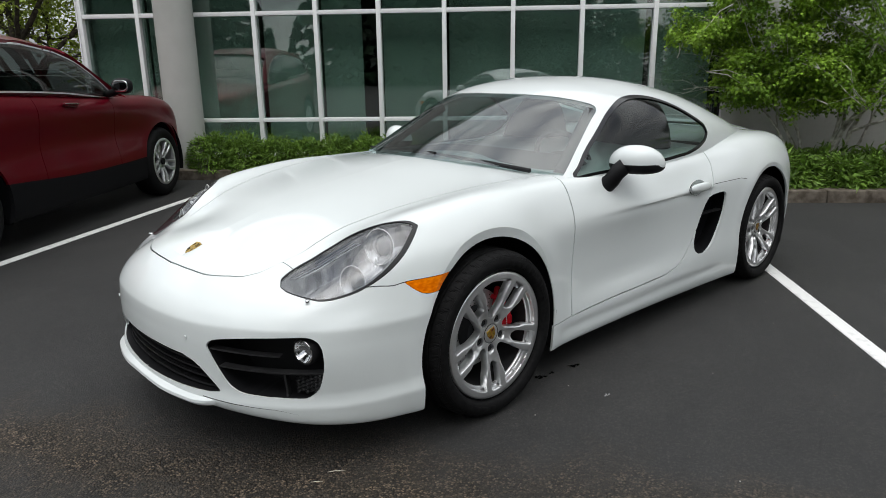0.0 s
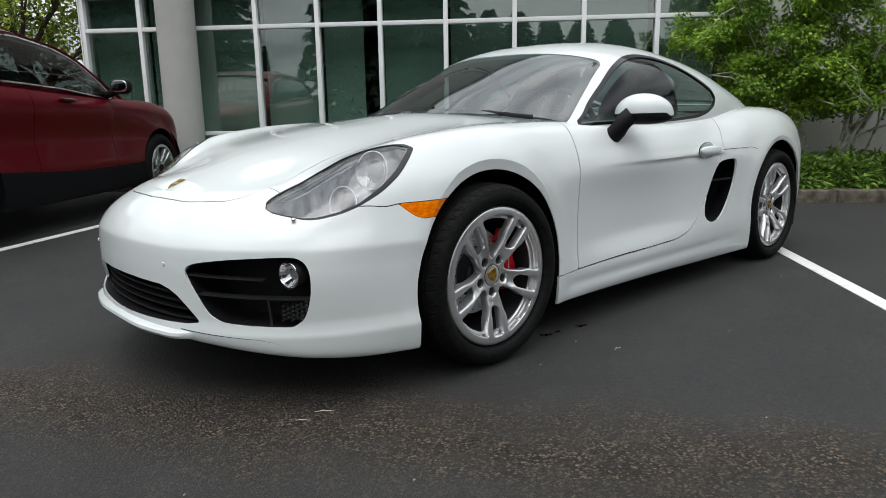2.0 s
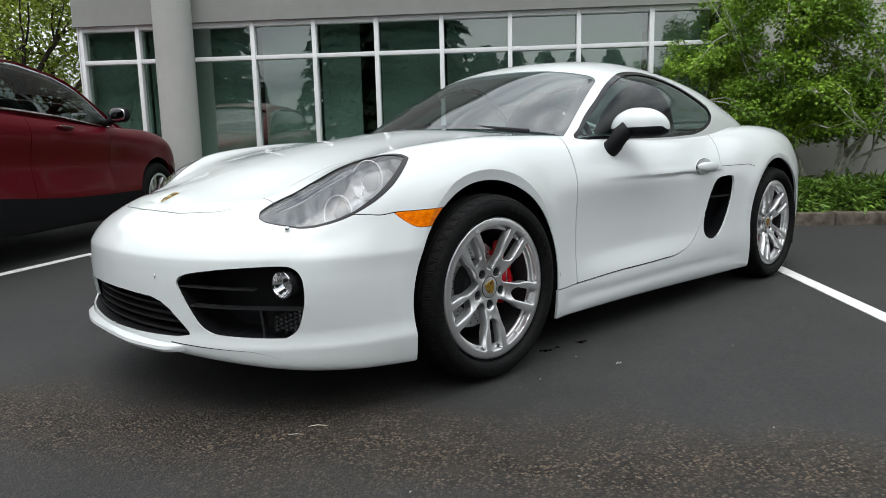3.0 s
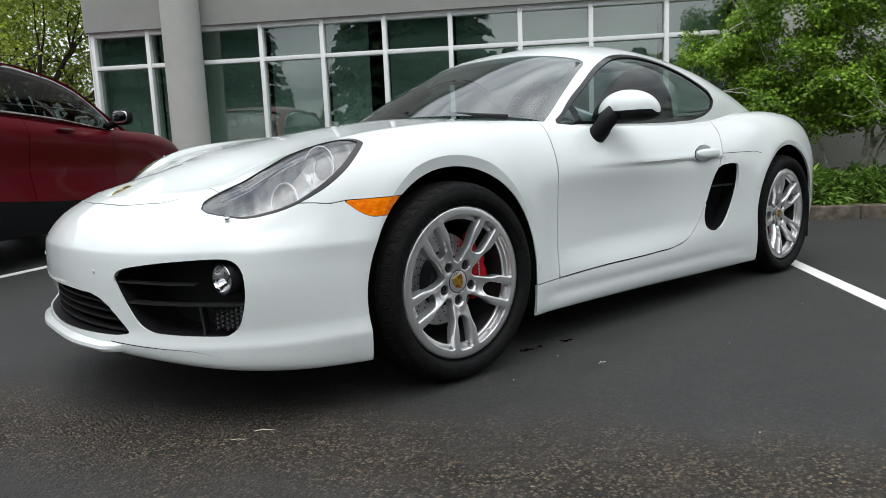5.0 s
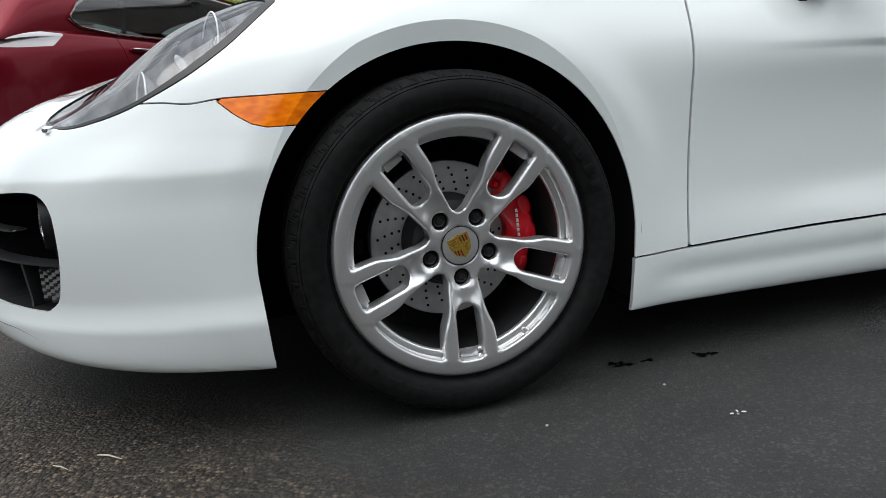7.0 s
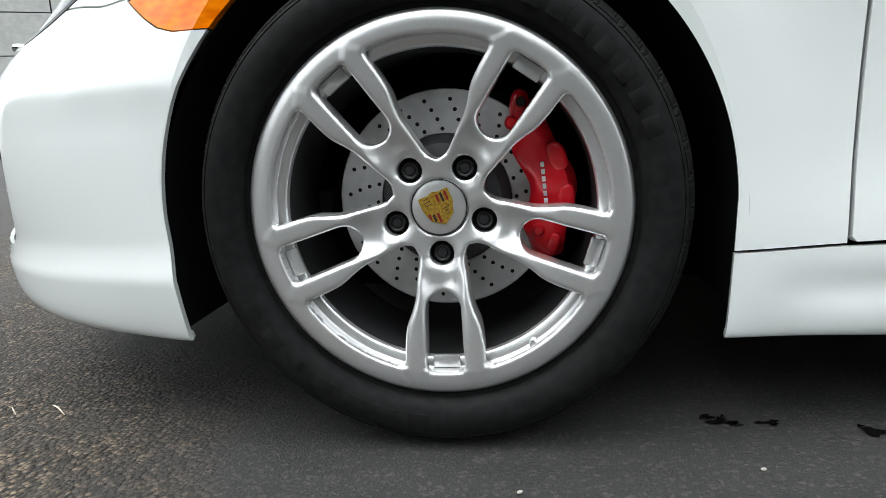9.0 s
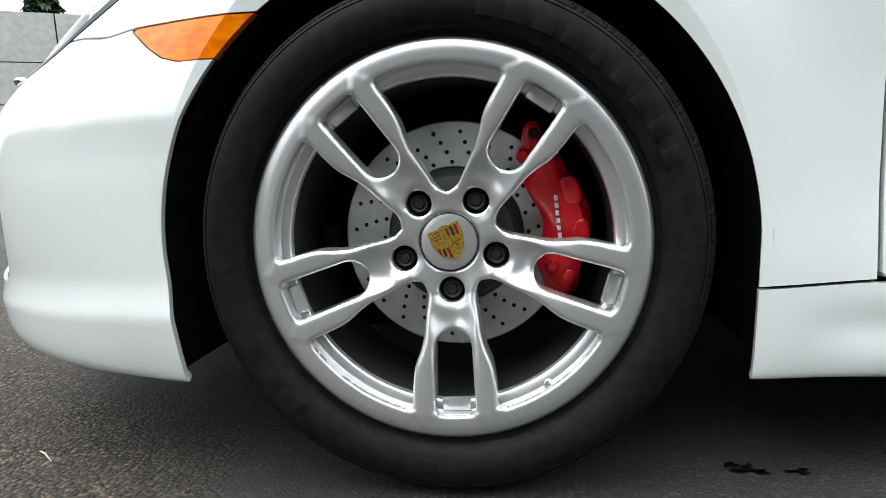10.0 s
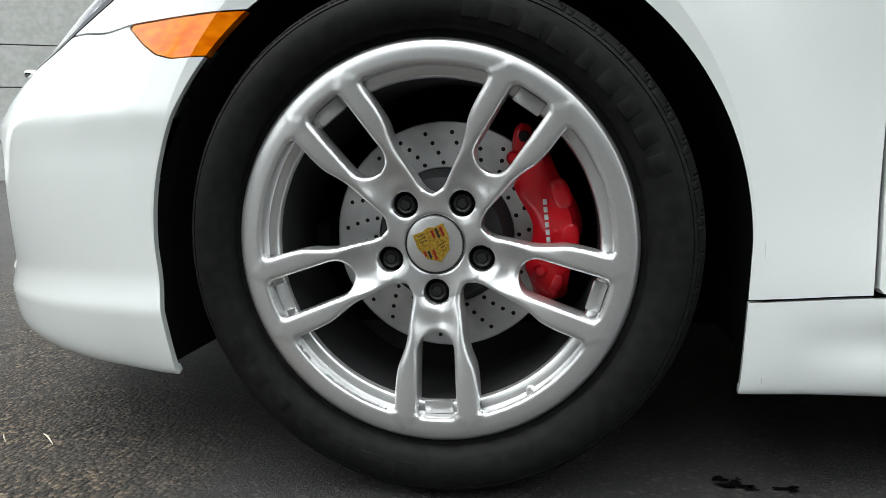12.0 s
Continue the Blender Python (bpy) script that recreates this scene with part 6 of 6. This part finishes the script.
def maple(name, u, n, height, label, seed, stems, count, pads=()):
    g = np.random.default_rng(seed)
    base = at_wall(u, n, 0.08)
    t = thing(name, label, "tree", at=Matrix.Translation(base))
    bms, tips = [], []
    for du, dn, lean_u, lean_n, r, h in stems:
        p = (BM.to_3x3() @ Vector((du, dn, 0)))
        d = BM.to_3x3() @ Vector((lean_u, lean_n, 1.0))
        branch(bms, tips, p, d, height * h, r, 3, g, 0.62, 0.12)
    rows = np.array([tuple(q) for q in tips])
    sprays, ways = [], []
    for _ in range(pads[0] if pads else 0):
        # a flat, drooping spray of leaves at the end of a thin twig
        _, (u0, u1), (n0, n1), (z0, z1) = pads
        for _ in range(40):
            du, dn, dz = g.uniform(u0, u1), g.uniform(n0, n1), g.uniform(z0, z1)
            reach = math.hypot((du - (u0 + u1) / 2) / (u1 - u0), (dz - (z0 + z1) / 2) / (z1 - z0)) * 2
            if du > 0.40:
                fits = z0 + 0.10 < dz < z0 + 1.02 - 0.35 * (du - 0.40)
            elif du < -0.90:
                fits = 0.68 < dz - z0 < 0.92
            else:
                fits = reach < 1.05
            if fits and g.uniform() < 0.35 + 0.65 * min(reach, 1):
                break
        c = np.array(BM.to_3x3() @ Vector((du, dn, dz)))
        a = rows[int(np.argmin(np.linalg.norm(rows - c, axis=1)))]
        mid_p = (a + c) / 2 + np.array((0, 0, 0.05))
        bms.append(bm_tube([tuple(a), tuple(mid_p), tuple(c)], [0.006, 0.005, 0.003], 5))
        m_ = int(g.integers(170, 330))
        rad_, th = g.uniform(0.12, 0.27) * np.sqrt(g.uniform(0, 1, m_)), g.uniform(0, 2 * math.pi, m_)
        o = np.stack([rad_ * np.cos(th), rad_ * np.sin(th), -1.2 * rad_**2 + g.normal(0, 0.045, m_)], 1)
        o[:, 2] += o[:, 0] * g.normal(0, 0.35) + o[:, 1] * g.normal(0, 0.35)
        sprays.append(c + o)
        ways.append(o * np.array((3, 3, 1)) + g.normal(0, 0.35, (m_, 3)) + np.array((0, 0, -0.2)))
    part("trunk", joined(*bms), M_BARK, t)
    tips = rows[(rows[:, 2] > 1.0) & (rows @ np.array(WU) > -0.80)]
    pick = tips[g.integers(0, len(tips), count)]
    off = g.normal(0, 1, (count, 3)) * np.array((0.13, 0.13, 0.045))
    spots = pick + off
    dirs = off * np.array((1, 1, 0.5)) * 3 + g.normal(0, 0.5, (count, 3)) + np.array((0, 0, -0.15))
    if sprays:
        spots, dirs = np.concatenate([spots] + sprays), np.concatenate([dirs] + ways)
    leaf_part("crown", leaf_mesh("crown", spots, dirs, g.uniform(0.028, 0.050, len(spots)), STAR, 0.35, seed), M_MAPLE, t)
    return t


maple("maple_tree", 4.05, 0.95, 2.05, "small multi-stemmed maple with layered fresh green leaves", 11,
      ((0.0, 0.0, -0.50, 0.05, 0.020, 0.50), (0.03, 0.0, -0.09, 0.02, 0.024, 0.62), (0.27, 0.0, 0.10, 0.03, 0.044, 0.46), (0.30, 0.02, 0.42, 0.05, 0.030, 0.66), (0.32, 0.0, 1.15, 0.05, 0.020, 0.60), (0.20, 0.05, 0.25, 0.30, 0.024, 0.66), (0.10, -0.05, -0.35, -0.05, 0.022, 0.70)),
      5000, (215, (-1.40, 1.45), (-0.50, 0.50), (0.80, 2.45)))
maple("maple_tree", 6.3, 0.9, 2.6, "slender maple with pale stems before a painted wall", 23,
      ((0.0, 0.0, -0.25, 0.05, 0.035, 0.66), (0.1, 0.0, 0.12, 0.05, 0.035, 0.72), (0.05, 0.1, 0.45, 0.1, 0.03, 0.6)), 16000)


def shrub(u, n, ru, rn, h, seed, count, size, shape, droop, label):
    g = np.random.default_rng(seed)
    t = thing("shrub", label, "shrub", "shrubs in the planting bed", at=Matrix.Translation(at_wall(u, n, 0.09)))
    a, b, r = g.uniform(0, 2 * math.pi, count), np.arccos(g.uniform(-0.15, 1, count)), g.uniform(0.72, 1.0, count) ** 0.6
    lump = 1 + 0.16 * np.sin(3 * a + seed) * np.sin(2.3 * b + seed) + g.normal(0, 0.06, count)
    loc = np.stack([ru * np.sin(b) * np.cos(a) * r * lump, rn * np.sin(b) * np.sin(a) * r * lump, np.maximum(0.02, h * np.cos(b) * r * lump)], 1)
    rot = np.array(BM.to_3x3())
    spots = loc @ rot.T
    dirs = spots * np.array((1.2 / max(ru, 0.2), 1.2 / max(rn, 0.2), 0.9 / h)) + g.normal(0, 0.55, (count, 3)) + np.array((0, 0, 0.15))
    leaf_part("foliage", leaf_mesh("foliage", spots, dirs, g.uniform(0.7, 1.3, count) * size, shape, droop, seed), M_SHRUB, t)
    stems = [bm_tube([(0, 0, 0), tuple(spots[k] * np.array((0.5, 0.5, 0.55))), tuple(spots[k])], [0.008, 0.005, 0.003], 5) for k in g.integers(0, count, 9)]
    part("stem", joined(*stems), M_DBARK, t)


rng = random.Random(8)
for k in range(7):
    shrub(-2.93 + 0.40 * k, 0.27 + 0.05 * rng.random(), 0.31, 0.26, 0.35 + 0.09 * rng.random(), 50 + k, 3600, 0.052, LANCE, 0.5, "dense low green shrub clipped below the window sill")
for k in range(8):
    u = 2.75 + 0.46 * k
    shrub(u, 1.55 + 0.12 * rng.random(), 0.34, 0.30, 0.24 + 0.08 * rng.random() + (0.16 if k > 4 else 0), 80 + k, 1500, 0.075, LANCE, 0.6, "leafy evergreen ground shrub behind the kerb")
    shrub(u + 0.2, 0.95 + 0.15 * rng.random(), 0.36, 0.34, 0.26 + 0.08 * rng.random() + (0.18 if k > 4 else 0), 95 + k, 1200, 0.075, LANCE, 0.6, "leafy evergreen ground shrub behind the kerb")


def broadleaf(x, y, height, seed, count=17000, size=0.075, mat=None, label="slender light green deciduous tree at the building corner"):
    g = np.random.default_rng(seed)
    t = thing("deciduous_tree", label, "tree", at=Matrix.Translation((x, y, 0)))
    bms, tips = [], []
    branch(bms, tips, (0, 0, 0), (0.05, 0.02, 1), height * 0.42, height * 0.022, 0, g, 0.4, 0.4)
    top = tips[0].copy()
    tips.clear()
    for k in range(6):
        a = k * 1.05 + g.uniform(0, 0.5)
        branch(bms, tips, top * g.uniform(0.55, 1.0), (math.cos(a) * 0.75, math.sin(a) * 0.75, 0.9), height * 0.30, height * 0.012, 2, g, 0.55, 0.25)
    part("trunk", joined(*bms), M_DBARK, t)
    tips = np.array([tuple(q) for q in tips])
    pick = tips[g.integers(0, len(tips), count)]
    off = g.normal(0, 1, (count, 3)) * height * 0.045
    leaf_part("crown", leaf_mesh("crown", pick + off, off + g.normal(0, 0.3, (count, 3)), g.uniform(0.6, 1.3, count) * size, CLUMP, 0.3, seed), mat or M_FARLEAF, t)


broadleaf(0.95, 9.3, 4.3, 1, 11000, 0.055)
broadleaf(1.65, 11.0, 4.7, 2, 9000, 0.06)


def conifer(x, y, height, seed, count=1500, wide=0.20, leaf=1.0):
    g = np.random.default_rng(seed)
    t = thing("conifer", "tall dark green conifer beyond the car park", "tree", "conifers round the car park", at=Matrix.Translation((x, y, 0)))
    part("trunk", bm_tube([(0, 0, 0), (0.05, 0, height * 0.5), (0, 0, height)], [height * 0.02, height * 0.012, 0.02], 7), M_DBARK, t)
    f = g.uniform(0.015, 1.0, count) ** 0.85
    f = np.round(f * 22) / 22 + g.normal(0, 0.006, count)
    r = (1.02 - f) ** (0.2 / wide) * height * wide * g.uniform(0.25, 1.05, count)
    a = g.uniform(0, 2 * math.pi, count)
    spots = np.stack([r * np.cos(a), r * np.sin(a), f * height - r * 0.25], 1)
    dirs = np.stack([np.cos(a), np.sin(a), np.full(count, -0.25)], 1)
    leaf_part("crown", leaf_mesh("crown", spots, dirs, g.uniform(0.06, 0.11, count) * height * leaf, CLUMP, 0.35, seed), M_FIR, t)


conifer(-25.5, 33.0, 10.7, 31)
conifer(-32.0, 33.0, 13.0, 33)

# woods across the car park, mirrored in the windows and the paint
g = np.random.default_rng(77)
for k in range(46):
    u, n = -75 + k * 3.6 + g.uniform(-1.2, 1.2), g.uniform(74, 92)
    q = at_wall(u, n)
    conifer(q.x, q.y, g.uniform(4.5, 7.0), 200 + k, 420)
for k in range(34):
    u = (-61.5 + 3.0 * k) if k < 14 else (-10.0 + 2.5 * (k - 14))
    q = at_wall(u + g.uniform(-0.4, 0.4), 44 + 4 * (k % 2) + g.uniform(-1, 1) - max(0, u - 20) * 0.7)
    low = -3 < u < 12
    if u >= 12:
        # unseen tall ring, added to keep low sky light off the coupe's flank
        a = radians(62 - 5.6 * (k - 23))
        q = at_wall(35 * math.cos(a), 4 + 35 * math.sin(a))
    conifer(q.x, q.y, g.uniform(7.2, 8.8) if low else g.uniform(18, 22), 300 + k, 3600, 0.34 if low else 0.24, 0.55)
q = at_wall(-17.6, 45)
conifer(q.x, q.y, 5.6, 350, 1800)

# ---- small things on the asphalt ----
M_OIL = material("wet_oil", (0.004, 0.004, 0.004), 0.25)
M_CHIP = material("pale_chip", (0.34, 0.33, 0.30), 0.8)


def blotch(name, x, y, parts, seed, label, category):
    """A flat, ragged wet mark."""
    g = np.random.default_rng(seed)
    t = thing(name, label, category, "drips beside the front wheel", at=Matrix.Translation((x, y, 0)))
    for dx, dy, r, sx in parts:
        bm = bmesh.new()
        ring = []
        for k in range(18):
            a = 2 * math.pi * k / 18
            q = r * (1 + 0.35 * math.sin(3 * a + seed) + g.normal(0, 0.22))
            ring.append(bm.verts.new((dx + q * math.cos(a) * sx, dy + q * math.sin(a), 0.003)))
        bm.faces.new(ring)
        part("drip", bm, M_OIL, t, smooth=False)


blotch("oil_stain", 0.384, -0.785, ((0, 0, 0.011, 1.5), (-0.018, 0.014, 0.007, 1.3), (0.018, -0.008, 0.006, 1.2), (0.006, 0.016, 0.004, 1.0)), 3, "small dark wet drips on asphalt by the front wheel", "stain")
blotch("oil_stain", 0.450, -0.790, ((0, 0, 0.007, 2.0),), 5, "tiny dark wet drip on asphalt", "stain")
blotch("oil_stain", 0.578, -0.815, ((0, 0, 0.011, 1.5), (0.022, -0.005, 0.009, 1.2), (-0.014, 0.016, 0.005, 1.0)), 8, "small dark wet drips on asphalt below the sill", "stain")
g = np.random.default_rng(12)
for k in range(26):
    x, y = g.uniform(-1.6, 2.6), g.uniform(-2.2, -0.6)
    if k < 10:
        x, y = ((0.62, -1.18), (0.95, -1.30), (1.30, -1.22), (0.25, -1.55), (-0.75, -1.25), (-1.2, -0.9), (0.75, -1.5), (-0.4, -1.5), (1.75, -1.25), (1.1, -1.75))[k]
    c = bm_blob(0, 0, 0, g.uniform(0.002, 0.0045), g.uniform(0.0015, 0.003), 0.0018, 2.4, 8, 5)
    ob = link("pebble", turned(c, pose(x, y, 0.003, 0, 0, g.uniform(0, 180))), M_CHIP if k % 3 else M_KERB, True)
    tagged(ob, "tiny pale stone chip lying on asphalt", "pebble", "stone chips on the asphalt")

M_STRAW = grain(material("dry_straw", (0.62, 0.58, 0.48), 0.8), 90, (0.50, 0.46, 0.36), (0.72, 0.68, 0.58))
for pts, r in ((((-0.712, -0.728, 0.004), (-0.690, -0.744, 0.007), (-0.664, -0.764, 0.003)), 0.0016), (((-0.785, -0.735, 0.003), (-0.768, -0.752, 0.006), (-0.755, -0.763, 0.003)), 0.0013)):
    tagged(link("straw", bm_tube(pts, [r * 0.6, r, r * 0.5], 6), M_STRAW), "thin pale dry straw lying on asphalt", "straw", "straws on the asphalt")
for x, y, turn in ((0.430, -1.083, 12), (0.446, -1.078, 70), (0.455, -1.086, 140)):
    flake = bm_blob(0, 0, 0, 0.005, 0.0022, 0.0012, 2.2, 10, 5)
    tagged(link("paper_fleck", turned(flake, pose(x, y, 0.003, 0, 6, turn)), M_MARK), "tiny white torn fleck lying on asphalt", "litter", "white flecks on the asphalt")
